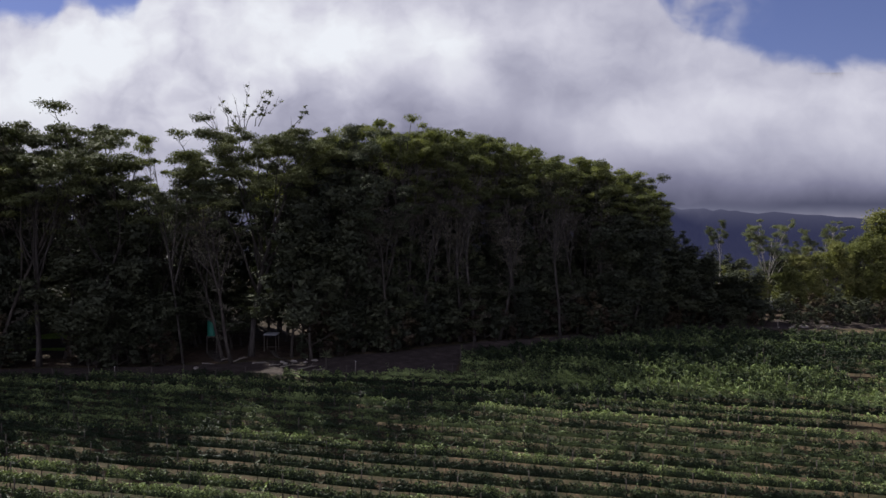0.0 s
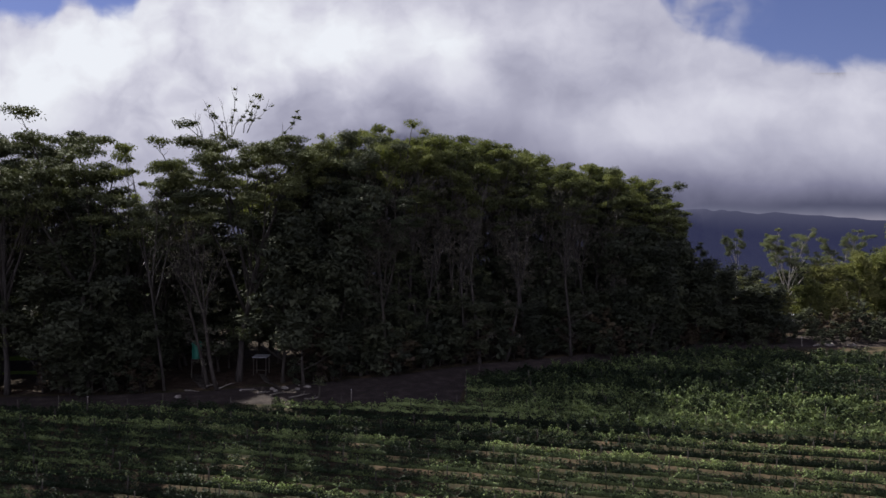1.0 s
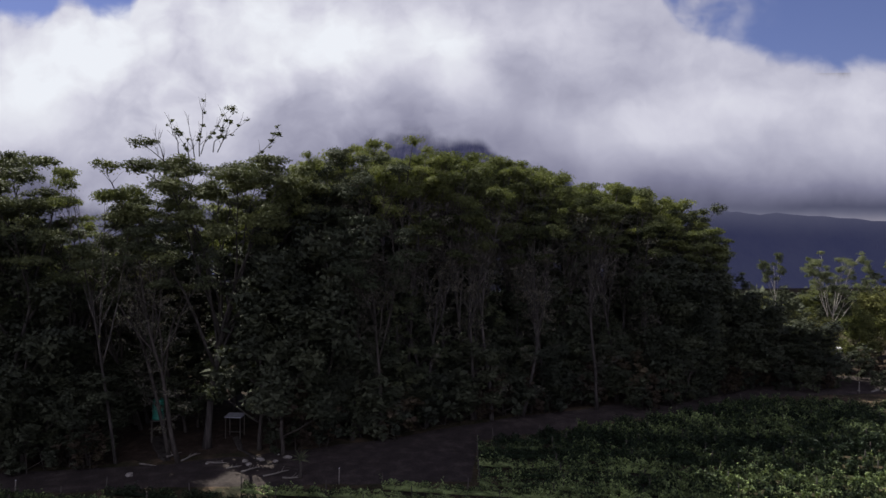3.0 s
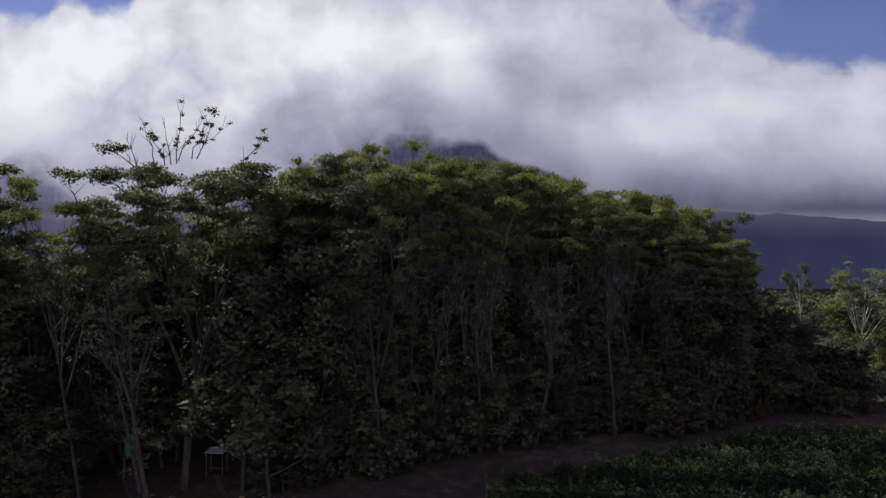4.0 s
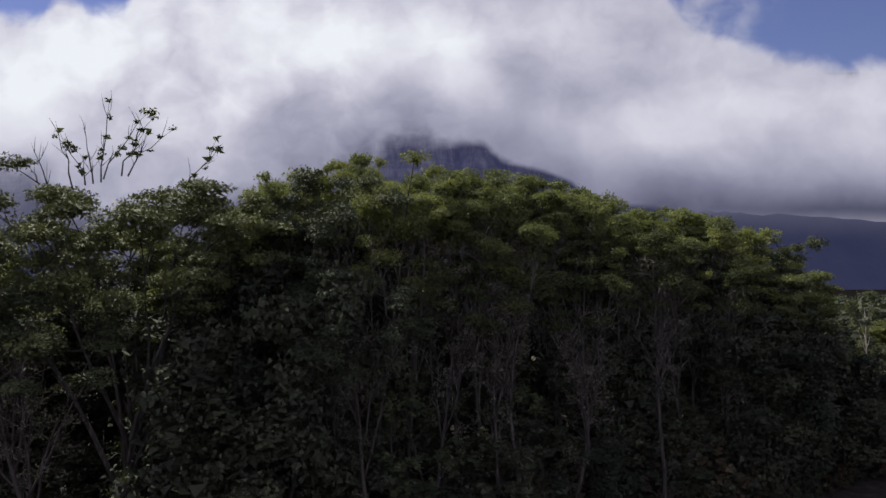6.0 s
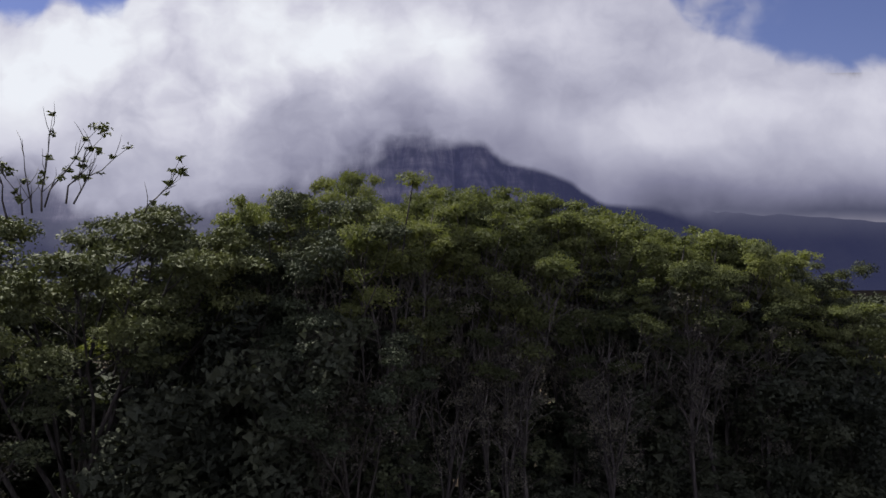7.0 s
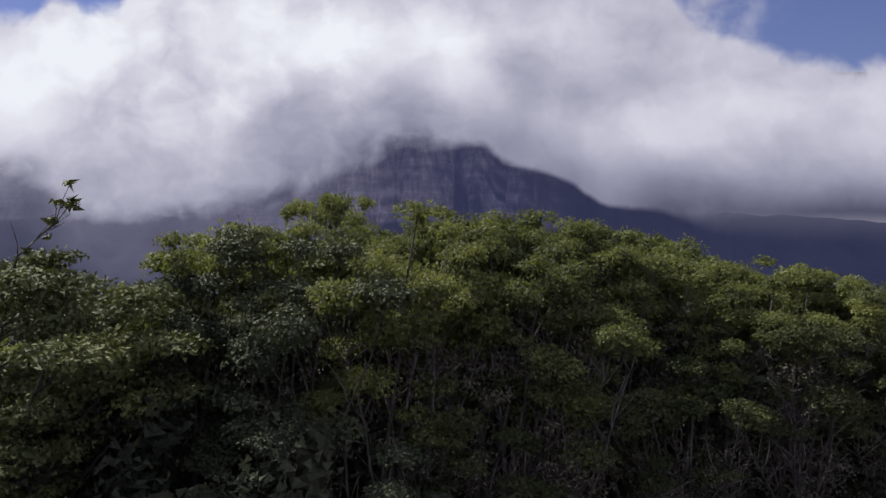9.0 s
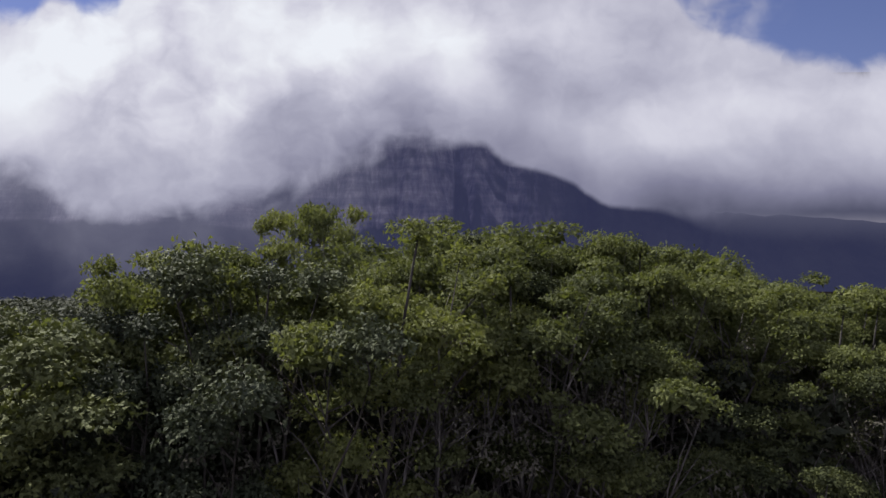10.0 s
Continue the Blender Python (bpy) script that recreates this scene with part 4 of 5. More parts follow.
# darker, lower trees among and before them
for k in range(34):
    x = -68 + k * 1.65 + rng.uniform(-0.9, 0.9)
    y = np.interp(x, WX, WY) + rng.uniform(1.5, 12.0)
    top = rng.uniform(9, 18.0)
    if in_glade(x, y) in (1, 2, 3, 5, 6):
        continue
    if in_glade(x, y):
        top = rng.uniform(6.5, 8.5)
    plant_to("low%d" % int(rng.integers(3)), x, y, top, 0.5 + 0.045 * top, "low woodland trees")
for k in range(46):
    x = -14 + (k % 23) * 2.2 + rng.uniform(-1, 1)
    y = np.interp(x, WX, WY) + (rng.uniform(0.8, 4.5), rng.uniform(6, 13), rng.uniform(14, 20), rng.uniform(21, 29))[k // 23]
    top = rng.uniform(*((5, 11), (9, 16), (8, 13), (7, 12))[k // 23])
    plant_to("low%d" % int(rng.integers(3)), x, y, top, 0.5 + 0.04 * top, "low woodland trees")
for k in range(34):
    x = (-14 + k * 3.0 if k < 17 else -72 + (k - 17) * 3.3) + rng.uniform(-1, 1)
    y = np.interp(x, WX, WY) + rng.uniform(21, 29) if k < 17 else rng.uniform(97, 108)
    if not 14.5 < x < 20.5 and not in_glade(x, y):
        plant_to("back%d" % (k % 2), x, y, rng.uniform(17, 22.5) if k < 17 else rng.uniform(15, 20), 0.95, "woods behind the gum trees")
# dense filler trees, added to block the sun and darken the stand
for k in range(22):
    x = -13 + (k % 13) * 3.9 + rng.uniform(-1, 1) if k < 13 else 10 + (k - 13) * 2.7 + rng.uniform(-0.8, 0.8)
    y = float(np.interp(x, WX, WY)) + (rng.uniform(6, 10) if k < 13 else rng.uniform(2.5, 5.5))
    if not 14.5 < x < 20.5 or k < 13:
        plant_to("back%d" % (k % 2), x, y, float(np.interp(x, TOPX, TOPZ)) - (rng.uniform(4, 7) if k < 13 else rng.uniform(3, 5)), 0.85, "woods behind the gum trees")
for k in range(9):                                     # the close dark growth behind the western gums
    x, y = -62 + k * 4.2 + rng.uniform(-1, 1), rng.uniform(99, 106)
    if not -54 < x < -40:
        plant_to("back%d" % (k % 2), x, y, rng.uniform(18.5, 21.5), 1.0, "woods behind the gum trees")
# dense filler trees, added to close the leaky shade of the western crowns
for k in range(11):
    x = -59 + k * 4.0 + rng.uniform(-0.8, 0.8)
    y = float(np.interp(x, WX, WY)) + rng.uniform(3.0, 6.5)
    if not in_glade(x, y):
        plant_to("back%d" % (k % 2), x, y, rng.uniform(19.5, 21.5) if not -35.5 < x < -27 else 15.5, 0.95, "woods behind the gum trees")
for k in range(16):
    x = 24 + k * 1.5 + rng.uniform(-0.5, 0.5)
    plant_to("low%d" % (k % 3), x, float(np.interp(x, WX, WY)) + rng.uniform(-2.6, -0.6), float(np.interp(x, [24, 30, 35, 40, 44, 48], [17, 17, 13, 11, 9.5, 8])) + rng.uniform(-1, 0.7), 1.0, "low woodland trees")
# trees beyond the east end of the field
for kind, x, y, s in (("conifer", 39.1, 121.5, 1.0), ("bright0", 62.5, 125, 0.82), ("bright1", 67, 125.5, 0.9),
                      ("bright2", 72, 127, 1.0), ("bright0", 81, 129, 1.4), ("bright1", 87, 134, 1.1), ("bright2", 95, 138, 1.1), ("low0", 43.5, 122, 0.5), ("low1", 51.0, 124, 0.4),
                      ("low2", 64, 134, 0.8), ("low0", 52, 133, 0.7), ("bright0", 103, 136, 1.1), ("low1", 83, 142, 0.9), ("bright2", 52.5, 122.5, 0.55), ("bright1", 57.5, 122.5, 0.62), ("low2", 41.5, 117.5, 0.5), ("low0", 37.8, 115.8, 0.6), ("low1", 92, 148, 1.0), ("low2", 47, 136, 0.7)):
    plant(kind, x, y, s, 1.0, None, 0, "trees east of the field")
plant_to("palegum", 47.5, 127.5, 17.6, 0.65, "trees east of the field")
plant_to("widegum", 56.5, 128, 17.8, 0.72, "trees east of the field")
plant_to("widegum", 73.5, 139, 17.8, 0.7, "trees east of the field", 2.0)
for k in range(84):
    x = 40 + (k % 42) * 1.7 + rng.uniform(-0.7, 0.7)
    y = float(np.interp(x, VX, VY)) + (rng.uniform(2.6, 4.6) if k < 42 else rng.uniform(6.0, 11))
    if in_glade(x, y):
        continue
    plant("bush%d" % int(rng.integers(3)), x, y, rng.uniform(0.5, 0.9) if k < 42 else rng.uniform(0.7, 1.15), 1.0, None, 0, "scrub beside the field")
# woods on the slope behind
for k in range(34):
    x = -125 + k * 3.0 + rng.uniform(-2, 2)
    y = rng.uniform(138, 172)
    plant_to("low%d" % int(rng.integers(3)), x, y, rng.uniform(15, 21), 1.4, "trees on the slope behind")
for k in range(30):
    x = -20 + k * 4.6 + rng.uniform(-2, 2)
    y = rng.uniform(146, 185)
    plant_to(("low%d" % int(rng.integers(3))) if k % 3 else "bright%d" % int(rng.integers(3)), x, y, rng.uniform(7, 11), 1.0, "trees on the slope behind")
# far woods in the hollow before the mountain
wr = np.random.default_rng(77)
fx, fy = wr.uniform(-1300, 1350, 5200), 330 + 1450 * wr.random(5200) ** 1.2
cl = []
for x, y in zip(fx, fy):
    if abs(x) < 60 + 0.75 * y:
        z, r = float(gz(x, y)), wr.uniform(4.5, 9.5) * (1 + y / 1400)
        cl.append((np.array((x, y, z + r * 0.9)), r, r * wr.uniform(0.9, 1.3)))
v, f = pad_mass(wr, cl, 0.25, 3.0, 1.8, 2.0)
far_woods = new("far_woods", mesh_of("far_woods", v, f, LEAF_DARK))
tagged(far_woods, "dark woods in the hollow before the mountain", "woods", "", "stuff")
for k in range(30):
    x = 20 + k * 0.95 + rng.uniform(-0.4, 0.4)
    plant("bush%d" % int(rng.integers(3)), x, float(np.interp(x, WX, WY)) + rng.uniform(-3.4, -2.2), rng.uniform(0.55, 0.95), 1.0, None, 0, "bushes at the foot of the woods")
# bushes along the foot of the woods
for k in range(104):
    x = -62 + k * 1.06 + rng.uniform(-0.5, 0.5)
    y = np.interp(x, WX, WY) + rng.uniform(-0.4, 2.4)
    if in_glade(x, y) in (1, 2, 3, 5):
        continue
    plant("bush%d" % int(rng.integers(3)), x, y, rng.uniform(0.7, 1.6), 1.0, None, 0, "bushes at the foot of the woods")

# ---- vineyard ----
ROW_GAP, SLANT = 1.9, -0.11
post_me = None
pt = Tube()
pt.add([(0, 0, -0.2), (0.01, 0, 0.8), (0, 0.01, 1.62)], [0.045, 0.042, 0.038], 6)
post_me = pt.mesh("post", POST_WOOD)
vrng = np.random.default_rng(21)
for r in range(36):
    y0 = 38.0 + r * ROW_GAP
    xs = np.arange(-62, 96, 0.05)
    ys = y0 + SLANT * xs
    end = np.interp(xs, VX, VY) - 0.6
    inside = (ys < end) & (np.abs(xs) < np.maximum(46, (ys + 12) * 0.72))
    if r % 7 == 3:
        inside &= ~((xs > 18 + r) & (xs < 21 + r))
    if inside.sum() < 60:
        continue
    xs, ys = xs[inside], ys[inside]
    n = len(xs) * 12
    i = vrng.integers(0, len(xs), n)
    px, py = xs[i] + vrng.uniform(-0.1, 0.1, n), ys[i]
    lump = np.array([noise.noise((a * 0.8, r * 5.1, 0.0)) + 0.6 * noise.noise((a * 2.6, r * 3.3, 4.0)) for a in np.arange(-70, 100, 0.1)])
    grid = np.arange(-70, 100, 0.1)
    lump += 0.55 * np.cos(6.2832 * grid / 1.25 + 3.0 * lump + r * 1.7)          # vine by vine
    lp = np.interp(px, grid, lump)
    lush = np.clip((px - 3) / 8, 0, 1) * np.clip((46 - px) / 8, 0.2, 1) * np.clip((py - 69) / 6, 0, 1) * np.clip((104 - py) / 4, 0.3, 1)
    keep = vrng.random(n) < np.clip(0.62 + 0.45 * lp + 0.12 * lush, 0.08, 1)
    px, py, lp, lush = px[keep], py[keep], lp[keep], lush[keep]
    n = len(px)
    hgt = 1.0 + (0.18 + 0.16 * lush) * lp + 0.14 * lush
    w = vrng.random(n) ** 0.5
    zz = 0.30 + (hgt - 0.30) * w + (vrng.random(n) < 0.04 + 0.04 * lush) * vrng.uniform(0, 0.35, n)
    half = (0.17 - 0.02 * lush) * (1.25 - 0.6 * w)
    oy = np.clip(vrng.normal(size=n), -1.3, 1.3) * half
    base_z = gz(px, py)
    pts = np.stack([px, py + oy, base_z + zz], 1)
    ax = np.stack([vrng.normal(size=n) * 0.7, np.sign(oy) * 0.5 + vrng.normal(size=n) * 0.5, vrng.normal(size=n) * 0.4 + 0.25], 1)
    nm = np.stack([vrng.normal(size=n) * 0.7, np.sign(oy) * 0.6 * (1 - w ** 5) + vrng.normal(size=n) * 0.6, 0.1 + 0.9 * w ** 3], 1)
    sz = vrng.uniform(0.09, 0.16, n) * (1 + 0.45 * lush)
    v, f = sickles(pts, ax, nm, sz * 1.1, sz * 0.95)
    # the close heart of the hedge
    hx, hy = xs[::9], ys[::9]
    hl = np.clip((hx - 3) / 8, 0, 1) * np.clip((46 - hx) / 8, 0.2, 1) * np.clip((hy - 69) / 6, 0, 1)
    hn = np.interp(hx, np.arange(-70, 100, 0.1), lump)
    hw, ht = 0.11 * (1 + 0.3 * hn) * vrng.uniform(0.7, 1.2, len(hx)), (0.70 + 0.14 * hn + 0.10 * hl) * vrng.uniform(0.85, 1.1, len(hx))
    ht = np.where(hn < -0.75, 0.36, ht)
    hz = gz(hx, hy)
    ring = np.stack([np.stack([hx, hy - hw, hz + 0.34], 1), np.stack([hx, hy - hw * 0.8, hz + ht * 0.85], 1), np.stack([hx, hy, hz + ht], 1), np.stack([hx, hy + hw * 0.8, hz + ht * 0.85], 1), np.stack([hx, hy + hw, hz + 0.34], 1)], 1)
    ri = np.arange(len(hx) * 5).reshape(-1, 5)
    good = np.diff(hx) < 0.6
    hf = []
    for e in range(5):
        g = (e + 1) % 5
        a_, b_, c_, d_ = ri[:-1, e][good], ri[1:, e][good], ri[1:, g][good], ri[:-1, g][good]
        hf += [np.stack([a_, b_, c_], 1), np.stack([a_, c_, d_], 1)]
    hf = np.concatenate(hf)
    v, f = np.concatenate([v, ring.reshape(-1, 3)]), np.concatenate([f, hf + len(v)])
    # upright shoots over the lush vines
    sn = int(len(xs) * 0.5)
    si = vrng.integers(0, len(xs), sn)
    sl = np.clip((xs[si] - 3) / 8, 0, 1) * np.clip((46 - xs[si]) / 8, 0.2, 1) * np.clip((ys[si] - 69) / 6, 0, 1)
    si = si[vrng.random(sn) < (0.05 + 0.62 * sl) * np.clip(0.5 + 1.2 * np.interp(xs[si], grid, lump), 0, 1)]
    lean_x, lean_y, lng = vrng.normal(size=len(si)) * 0.3, vrng.normal(size=len(si)) * 0.06, vrng.uniform(0.3, 0.75, len(si))
    q = np.tile(np.linspace(0.15, 1.0, 7), len(si))
    o = np.repeat(np.arange(len(si)), 7)
    sx, sy = xs[si][o] + lean_x[o] * q * lng[o], ys[si][o] + lean_y[o] * q * lng[o]
    sp = np.stack([sx, sy, gz(sx, sy) + 1.0 + q * lng[o]], 1)
    sa = np.stack([vrng.normal(size=len(q)), vrng.normal(size=len(q)), vrng.normal(size=len(q)) * 0.3 + 0.4], 1)
    sv, sf = sickles(sp, sa, vrng.normal(size=(len(q), 3)) * 0.6 + (0.0, 0.1, 0.8), vrng.uniform(0.13, 0.21, len(q)), vrng.uniform(0.10, 0.16, len(q)))
    v, f = np.concatenate([v, sv]), np.concatenate([f, sf + len(v)])
    rowob = new("vine_row")
    tagged(rowob, "row of green grape vines on wooden posts and wire", "vine row", "vine rows")
    part("foliage", mesh_of("foliage", v, f, LEAF_VINE), rowob, "", "stuff")
    st = Tube()
    for x in np.arange(xs[0] + 0.4, xs[-1], 1.35):
        x += vrng.uniform(-0.15, 0.15)
        k = np.searchsorted(xs, x)
        if k >= len(xs) or abs(xs[k] - x) > 0.2:
            continue
        y, z = ys[k], float(gz(x, ys[k]))
        st.add([(x, y, z - 0.05), (x + vrng.normal() * 0.04, y + vrng.normal() * 0.03, z + 0.35), (x + vrng.normal() * 0.07, y, z + 0.75)], [0.035, 0.028, 0.024], 4)
    part("stem_thicket", st.mesh("stems", BARK_DARK), rowob, "gnarled dark vine stems", "stuff")
    wx = xs[::60]
    wt = Tube()
    wt.add([(x, y, float(gz(x, y)) + 0.72) for x, y in zip(wx, ys[::60])], [0.006] * len(wx), 3)
    part("wire", wt.mesh("wire", POST_WOOD), rowob)
    for x in np.arange(xs[0], xs[-1] + 0.1, 6.5):
        k = min(np.searchsorted(xs, x), len(xs) - 1)
        if abs(xs[k] - x) < 0.3:
            part("post", post_me, rowob).matrix_basis = pose(xs[k], ys[k], float(gz(xs[k], ys[k])), vrng.normal() * 2, vrng.normal() * 2, vrng.uniform(0, 360))

# dry grass between the rows and along the track
n = 50000
px, py = vrng.uniform(-62, 95, n), vrng.uniform(40, 120, n)
ok = (np.abs(px) < (py + 12) * 0.72) & (py < np.interp(px, WX, WY) + 1.0)
off = np.mod(py - SLANT * px - 38.0, ROW_GAP)
mid = (off > 0.35) & (off < ROW_GAP - 0.35) | (py > np.interp(px, VX, VY))
tuft = np.array([noise.noise((a * 0.22, b_ * 0.22, 1.0)) for a, b_ in zip(px, py)])
ok &= mid & (tuft > -0.12)
px, py = px[ok], py[ok]
n = len(px)
pts = np.stack([px, py, gz(px, py) + 0.0], 1)
ax = np.stack([vrng.normal(size=n) * 0.5, vrng.normal(size=n) * 0.5, np.ones(n)], 1)
nm = np.stack([vrng.normal(size=n), vrng.normal(size=n), np.full(n, 0.1)], 1)
v, f = leaves(vrng, pts, ax, nm, vrng.uniform(0.05, 0.2, n), vrng.uniform(0.02, 0.05, n))
grass = new("grass", mesh_of("grass", v, f, GRASS))
tagged(grass, "dry grass tufts between the vine rows", "grass", "", "stuff")


# ---- small things ----
def plain(name, colour, rough=0.6, metal=0.0, vary=0.25, scale=6.0):
    k = Nodes(name)
    n1 = k.noise(k.obj(), scale, 4.0, 0.6)
    dark = tuple(c * (1 - vary) for c in colour)
    return k.solid(k.ramp(n1, [(0.35, dark), (0.65, colour)]), rough, k.bump(n1, 0.2, 0.01), 0.4, metal)


TANK_GREEN = plain("tank_green", (0.02, 0.16, 0.11), 0.5)
WALL_WHITE = plain("wall_white", (0.36, 0.36, 0.38), 0.8)
ROOF_GREY = plain("roof_grey", (0.16, 0.15, 0.15), 0.8)
ROOF_RED = plain("roof_red", (0.28, 0.12, 0.08), 0.8)
GLASS_DARK = plain("window_glass", (0.03, 0.035, 0.045), 0.1, 0.0, 0.1)
CAR_WHITE = plain("car_paint", (0.70, 0.70, 0.72), 0.3, 0.0, 0.06)
TYRE = plain("tyre_rubber", (0.02, 0.02, 0.02), 0.9)
METAL = plain("bright_metal", (0.55, 0.55, 0.57), 0.4, 0.9)
STONE = plain("pale_stone", (0.27, 0.245, 0.215), 0.9, 0.0, 0.5, 3.0)
WOOD_PALE = plain("pale_wood", (0.19, 0.17, 0.145), 0.8, 0.0, 0.4, 9.0)
RUBBLE = earth_material("pale_rubble", [(0.42, (0.025, 0.021, 0.018)), (0.52, (0.06, 0.052, 0.045)), (0.62, (0.065, 0.058, 0.05))], 2.2, 0.2)
LAWN = earth_material("lawn_grass", [(0.35, (0.07, 0.115, 0.018)), (0.6, (0.19, 0.245, 0.04))], 2.0, 0.05)


def lathe(profile, sides=20):
    """A turned shape from (radius, height) points."""
    v, f = [], []
    for r, z in profile:
        v += [(r * math.cos(6.2832 * s / sides), r * math.sin(6.2832 * s / sides), z) for s in range(sides)]
    for i in range(len(profile) - 1):
        for s in range(sides):
            t = (s + 1) % sides
            f.append((i * sides + s, i * sides + t, (i + 1) * sides + t, (i + 1) * sides + s))
    f += [tuple(reversed(range(sides))), tuple((len(profile) - 1) * sides + s for s in range(sides))]
    return v, f


def box(size, bevel=0.02, at=(0, 0, 0)):
    """A bevelled box of that size, its base centre at the place at."""
    bm = bmesh.new()
    bmesh.ops.create_cube(bm, size=1.0)
    for v in bm.verts:
        v.co = Vector((v.co.x * size[0] + at[0], v.co.y * size[1] + at[1], (v.co.z + 0.5) * size[2] + at[2]))
    if bevel:
        bmesh.ops.bevel(bm, geom=bm.edges[:], offset=bevel, segments=2, affect="EDGES")
    return bm


def solid_of(name, bm, mat):
    me = bpy.data.meshes.new(name)
    bm.to_mesh(me)
    bm.free()
    me.materials.append(mat)
    return me


def thing(name, label, category, x, y, turn=0.0, lift=0.0, group=""):
    e = new(name)
    e.matrix_basis = pose(x, y, float(gz(x, y)) + lift, 0, 0, turn)
    return tagged(e, label, category, group)


# green water tank on a timber stand
tank = thing("water_tank", "ribbed green plastic water tank among the trees", "water tank", -27.6, 90.2, 20, 2.05)
prof = [(0.0, 0.0), (0.50, 0.0)]
for k in range(9):
    prof += [(0.50, 0.05 + k * 0.2), (0.535, 0.09 + k * 0.2), (0.535, 0.15 + k * 0.2), (0.50, 0.19 + k * 0.2)]
prof += [(0.46, 1.90), (0.22, 2.02), (0.0, 2.02)]
v, f = lathe(prof[1:-1])
part("tank_body", mesh_of("tank_body", v, f, TANK_GREEN, True), tank)
v, f = lathe([(0.2, 2.02), (0.2, 2.08), (0.05, 2.10)])
part("lid", mesh_of("lid", v, f, TYRE, True), tank, "black screw lid")
stand = thing("tank_stand", "dark timber stand under the water tank", "stand", -27.6, 90.2, 20)
part("deck", solid_of("deck", box((1.3, 1.3, 0.1), 0.015, (0, 0, 1.94)), BARK_DARK), stand)
for sx in (-0.55, 0.55):
    for sy in (-0.55, 0.55):
        part("leg", solid_of("leg", box((0.12, 0.12, 2.04), 0.012, (sx, sy, -0.1)), BARK_DARK), stand)

# small open shelter with a white roof
hut = thing("open_shelter", "small open shelter with a white sheet roof", "shelter", -20.7, 91.3, -6)
roof_bm = box((1.7, 1.3, 0.06), 0.012, (0, 0, 2.06))
for v_ in roof_bm.verts:
    v_.co.z += 0.12 * v_.co.y
part("roof", solid_of("roof", roof_bm, WALL_WHITE), hut)
for sx in (-0.72, 0.72):
    for sy in (-0.5, 0.5):
        part("post", solid_of("post", box((0.09, 0.09, 2.12 + 0.12 * sy), 0.01, (sx, sy, -0.08)), POST_WOOD), hut)
part("bench", solid_of("bench", box((1.3, 0.35, 0.06), 0.01, (0, 0.2, 0.45)), POST_WOOD), hut)

# marker posts beside the vines
for x, y, hh in ((-9.1, 80.2, 1.25), (48.7, 107.6, 1.35), (-33.5, 77.9, 1.0)):
    mp = thing("marker_post", "pale weathered marker post beside the vines", "post", x, y, 0, 0, "marker posts")
    t_ = Tube()
    t_.add([(0, 0, -0.2), (0.01, 0, hh * 0.5), (0.02, 0.01, hh)], [0.055, 0.05, 0.045], 8)
    part("shaft", t_.mesh("shaft", WOOD_PALE), mp)
    v, f = lathe([(0.06, hh), (0.06, hh + 0.03), (0.01, hh + 0.06)], 8)
    part("cap", mesh_of("cap", v, f, METAL, True), mp).location = (0.02, 0.01, 0)

# tree aloe at the corner of the track
aloe = thing("tree_aloe", "small tree aloe with a rosette of long leaves", "aloe", -12.4, 81.2)
t_ = Tube()
t_.add([(0, 0, -0.1), (0.06, 0, 0.8), (0.02, 0.05, 1.6)], [0.16, 0.12, 0.10], 9)
part("stem", t_.mesh("stem", BARK_DARK), aloe)
arng = np.random.default_rng(3)
for k in range(22):
    a, e = k * 2.4, 0.1 + 1.1 * k / 22
    lp = bent((0.02, 0.05, 1.5 + 0.012 * k), (math.cos(a) * math.cos(e), math.sin(a) * math.cos(e), math.sin(e)), arng.uniform(0.7, 1.0), 4, arng, -0.12, 0.03)
    t_ = Tube()
    t_.add(lp, [0.045, 0.05, 0.038, 0.022, 0.006], 5)
    part("leaf", t_.mesh("leaf", LEAF_GREY), aloe)

# pale fallen branches along the track
for k, (x, y, ln, turn) in enumerate(((-14.4, 81.6, 2.2, 12), (-13.0, 81.0, 1.6, -8), (-16.6, 82.6, 1.9, 25), (-18.4, 83.4, 1.4, 40), (-20.2, 84.2, 1.8, -15), (-22.6, 84.8, 2.1, 30), (-25.8, 83.6, 1.7, -20), (-24.6, 86.2, 1.5, 60), (6.5, 99.5, 1.8, 20), (12.5, 102.2, 1.5, -30))):
    brn = thing("fallen_branch", "pale barkless fallen branch beside the track", "branch", x, y, turn, 0.1, "fallen branches")
    lr = np.random.default_rng(100 + k)
    lp = bent((-ln / 2, 0, 0.05), (1, 0.05, 0.02), ln, 6, lr, 0.0, 0.12)
    t_ = Tube()
    t_.add([(p.x, p.y, max(p.z, 0.05)) for p in lp], [0.09, 0.085, 0.075, 0.065, 0.05, 0.04, 0.02], 7)
    part("bough", t_.mesh("bough", WOOD_PALE), brn)
    for w in range(3):
        tw = bent(lp[2 + w], (0.5, lr.choice([-1, 1]) * 0.8, 0.35), lr.uniform(0.3, 0.7), 3, lr, 0.0, 0.15)
        t_ = Tube()
        t_.add(tw, [0.04, 0.03, 0.02, 0.01], 5)
        part("twig", t_.mesh("twig", WOOD_PALE), brn)


def rock_mesh(seed, r):
    bm = bmesh.new()
    bmesh.ops.create_icosphere(bm, subdivisions=2, radius=r)
    for v in bm.verts:
        n_ = noise.noise(v.co * (1.6 / r) + Vector((seed * 7.1, 0, 0)))
        v.co *= 1 + 0.35 * n_
        v.co.z *= 0.6
    return solid_of("rock", bm, STONE)


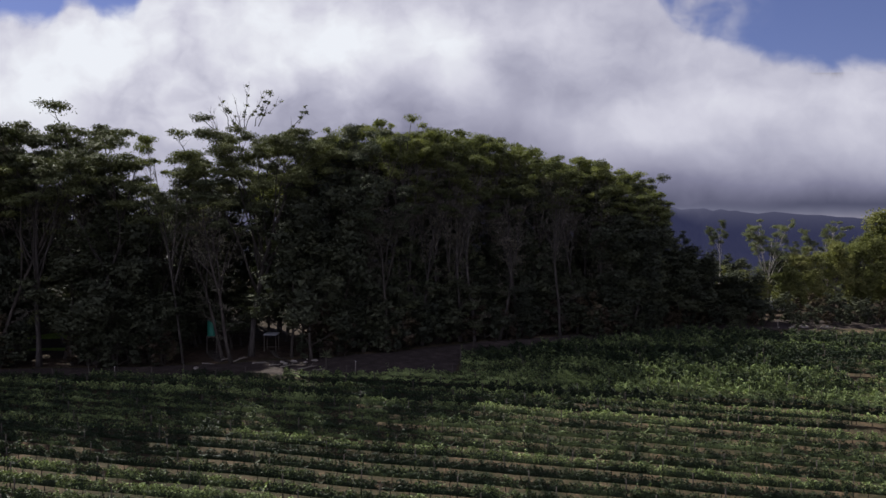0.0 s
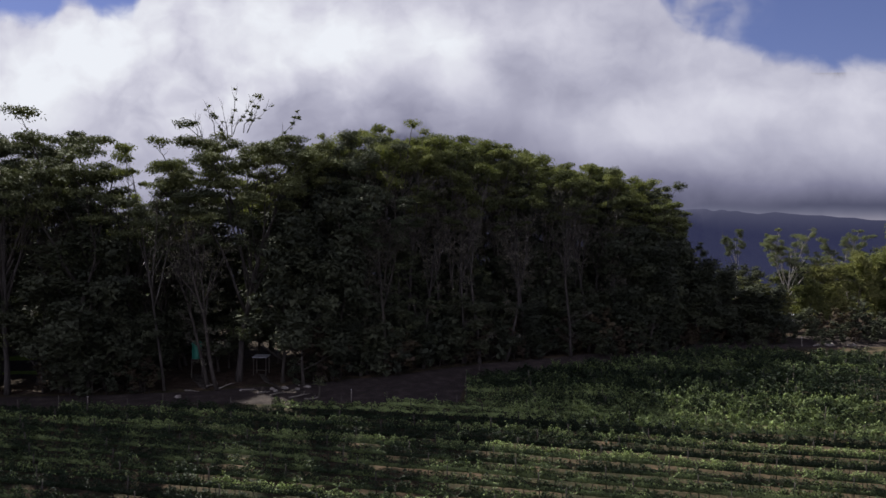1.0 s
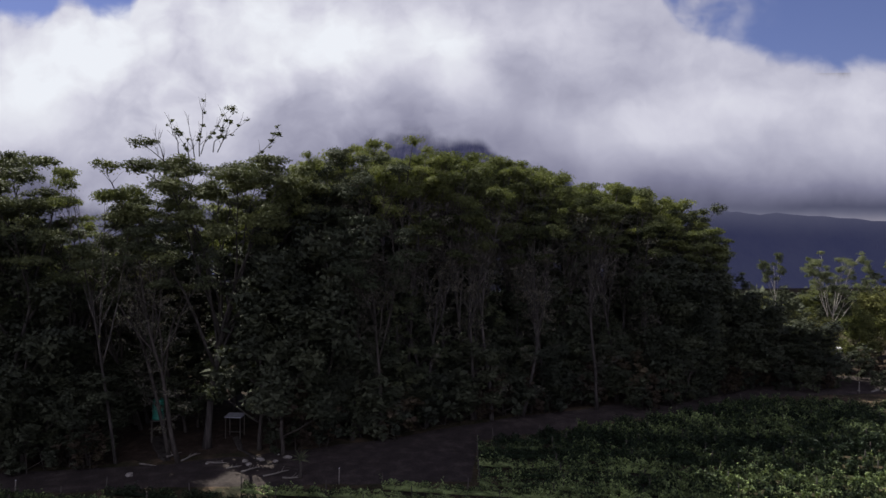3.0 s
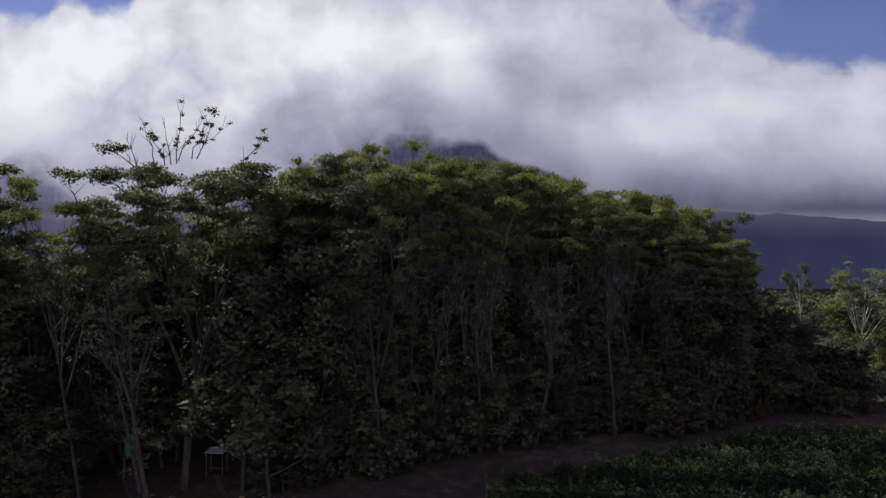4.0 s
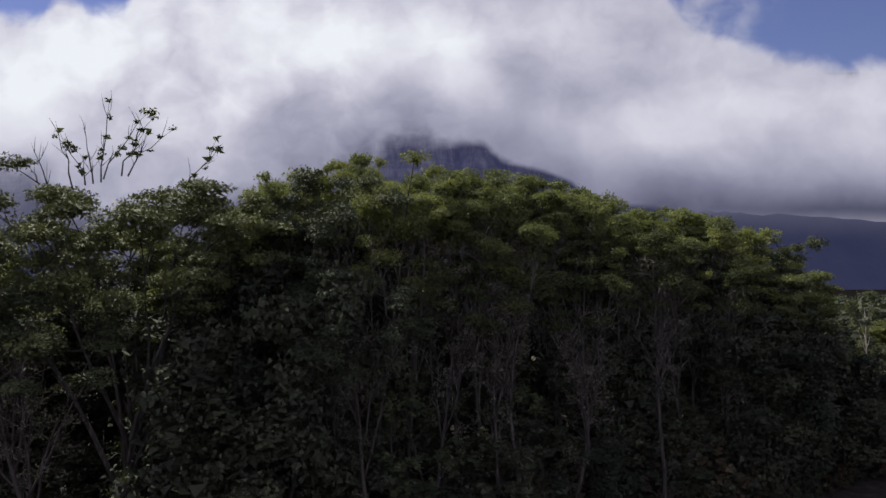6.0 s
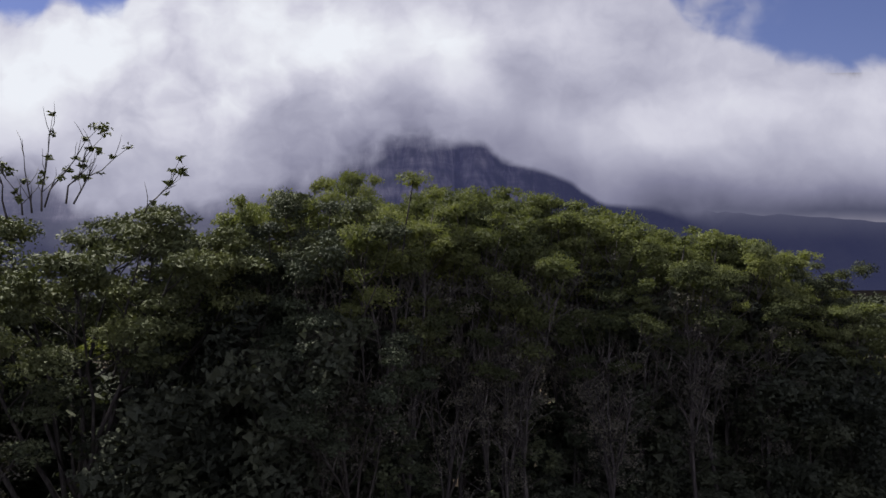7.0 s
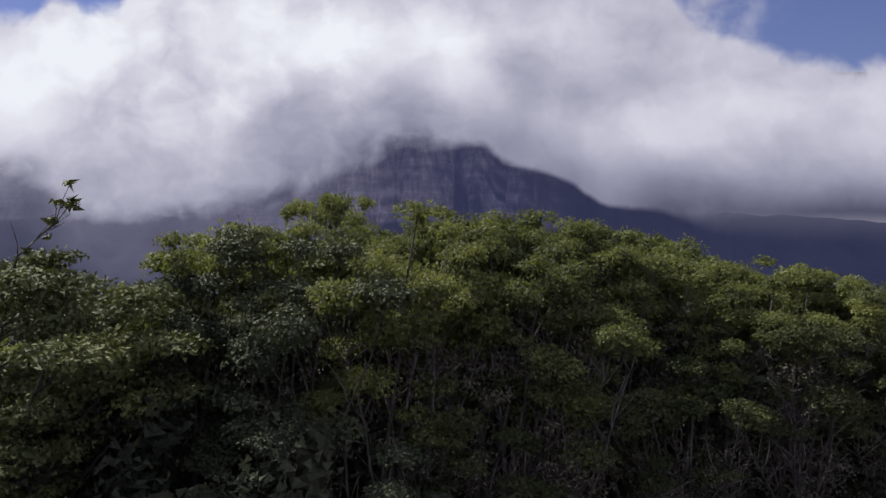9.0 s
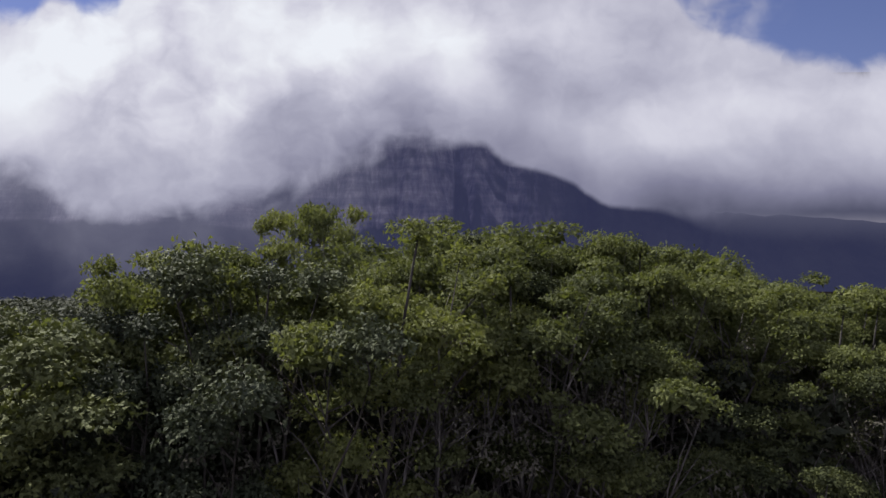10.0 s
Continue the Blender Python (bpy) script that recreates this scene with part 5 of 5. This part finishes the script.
srng = np.random.default_rng(9)
for k in range(26):
    if k < 14:
        x, y = 53.5 + srng.normal() * 2.4, 108.6 + srng.normal() * 0.45
    else:
        x, y = srng.uniform(-27, -11), 0
        y = float(np.interp(x, WX, WY)) - srng.uniform(0.2, 2.5)
    r = srng.uniform(0.12, 0.34)
    st_ = new("stone", rock_mesh(k, r))
    st_.matrix_basis = pose(x, y, float(gz(x, y)) + 0.1 + r * 0.2, 0, 0, srng.uniform(0, 360))
    tagged(st_, "pale rough field stone at the edge of the track", "stone", "stones")

# white van parked at the end of the field
van = thing("parked_van", "white van parked under the trees", "van", 57.6, 128.0, 8)
bm = box((4.2, 1.75, 0.85), 0.12, (0, 0, 0.42))
part("body", solid_of("body", bm, CAR_WHITE), van)
cab = box((3.0, 1.6, 0.72), 0.10, (0.45, 0, 1.24))
for v_ in cab.verts:
    if v_.co.z > 1.6:
        v_.co.x = 0.45 + (v_.co.x - 0.45) * 0.86
        v_.co.y *= 0.88
cabin = part("cabin", solid_of("cabin", cab, CAR_WHITE), van)
for k, (ox, w) in enumerate(((-0.45, 0.75), (0.4, 0.75), (1.25, 0.7))):
    for sy in (-1, 1):
        part("side_window", solid_of("side_window", box((w, 0.02, 0.42), 0.008, (ox, sy * 0.775, 1.36)), GLASS_DARK), cabin)
wind = part("windscreen", solid_of("windscreen", box((0.02, 1.3, 0.5), 0.008, (0, 0, 0)), GLASS_DARK), cabin)
wind.matrix_basis = pose(-1.06, 0, 1.34, 0, 12, 0)
for sx in (-1.3, 1.35):
    for sy in (-0.82, 0.82):
        v, f = lathe([(0.10, -0.1), (0.27, -0.1), (0.32, -0.06), (0.32, 0.06), (0.27, 0.1), (0.10, 0.1)], 18)
        wh = part("wheel", mesh_of("wheel", v, f, TYRE, True), van)
        wh.matrix_basis = pose(sx, sy, 0.32, 90, 0, 0)
        v, f = lathe([(0.19, -0.105), (0.19, 0.105)], 14)
        part("rim", mesh_of("rim", v, f, METAL), wh)
for sy in (-0.62, 0.62):
    part("headlight", solid_of("headlight", box((0.05, 0.26, 0.16), 0.02, (-2.1, sy, 0.86)), METAL), van)
part("bumper", solid_of("bumper", box((0.14, 1.7, 0.2), 0.04, (-2.1, 0, 0.42)), TYRE), van)


def house(x, y, w, d, hgt, roof_mat, turn, label, windows=3):
    hs = thing("house", label, "house", x, y, turn, 0, "houses")
    part("wall", solid_of("wall", box((w, d, hgt + 1.0), 0.02, (0, 0, -1.0)), WALL_WHITE), hs)
    bm = bmesh.new()
    e, rh = 0.35, hgt + d * 0.28
    q = [bm.verts.new(c) for c in ((-w / 2 - e, -d / 2 - e, hgt), (w / 2 + e, -d / 2 - e, hgt), (w / 2 + e, d / 2 + e, hgt), (-w / 2 - e, d / 2 + e, hgt), (-w / 2 - e, 0, rh), (w / 2 + e, 0, rh))]
    for c in ((0, 1, 5, 4), (2, 3, 4, 5), (0, 4, 3), (1, 2, 5), (3, 2, 1, 0)):
        bm.faces.new([q[i] for i in c])
    part("roof", solid_of("roof", bm, roof_mat), hs)
    for k in range(windows):
        wx_ = (k - (windows - 1) / 2) * w / windows
        wn_ = part("window", solid_of("window", box((0.9, 0.08, 1.1), 0.02, (wx_, -d / 2 - 0.02, hgt * 0.38)), WALL_WHITE), hs)
        part("pane", solid_of("pane", box((0.76, 0.04, 0.96), 0.0, (wx_, -d / 2 - 0.06, hgt * 0.38 + 0.07)), GLASS_DARK), wn_)
    return hs


house(-48.6, 127.0, 7.5, 5.0, 2.9, ROOF_GREY, 6, "grey-white cottage half hidden behind the trees")
hrng = np.random.default_rng(31)
for k in range(16):
    x, y = 470 + hrng.uniform(0, 190), 850 + hrng.uniform(-70, 150)
    house(x, y, hrng.uniform(9, 15), hrng.uniform(7, 9), hrng.uniform(3, 6), ROOF_RED if k % 3 else ROOF_GREY, hrng.uniform(-30, 30), "distant white house below the mountain", 3)
draped("clearing", [(-54, 90.5), (-49, 90.0), (-44, 90.5)], [(-54, 97), (-49, 98), (-45, 97)], LAWN, "sunlit dry grass in a clearing under the gums", 0.12, 20, 6)
draped("lawn", [(-53, 108), (-46, 108), (-40, 109)], [(-53, 121), (-46, 121), (-40, 120)], LAWN, "sunlit green lawn before the cottage", 0.05, 20, 6)
draped("earth_bank", [(-29.0, 91.0), (-27.4, 87.8), (-26.0, 86.0), (-25.0, 84.6)], [(-26.6, 91.4), (-25.6, 88.4), (-24.8, 86.4), (-24.2, 84.9)], RUBBLE, "pale rubble bank beside the water tank", 0.1, 30, 6)
draped("earth_bank", [(-21.0, 91.0), (-19.4, 87.6), (-16.6, 84.8), (-12.6, 82.6)], [(-20.2, 91.4), (-18.7, 87.8), (-16.2, 85.2), (-12.4, 82.9)], RUBBLE, "pale stony path up to the shelter", 0.1, 30, 6)
for x, y, q in ((-45.8, 122.5, 1.0), (-48.0, 122.0, 0.9), (-50.4, 122.6, 1.05)):
    plant("bush1", x, y, q, 1.0, None, 0, "scrub before the cottage")
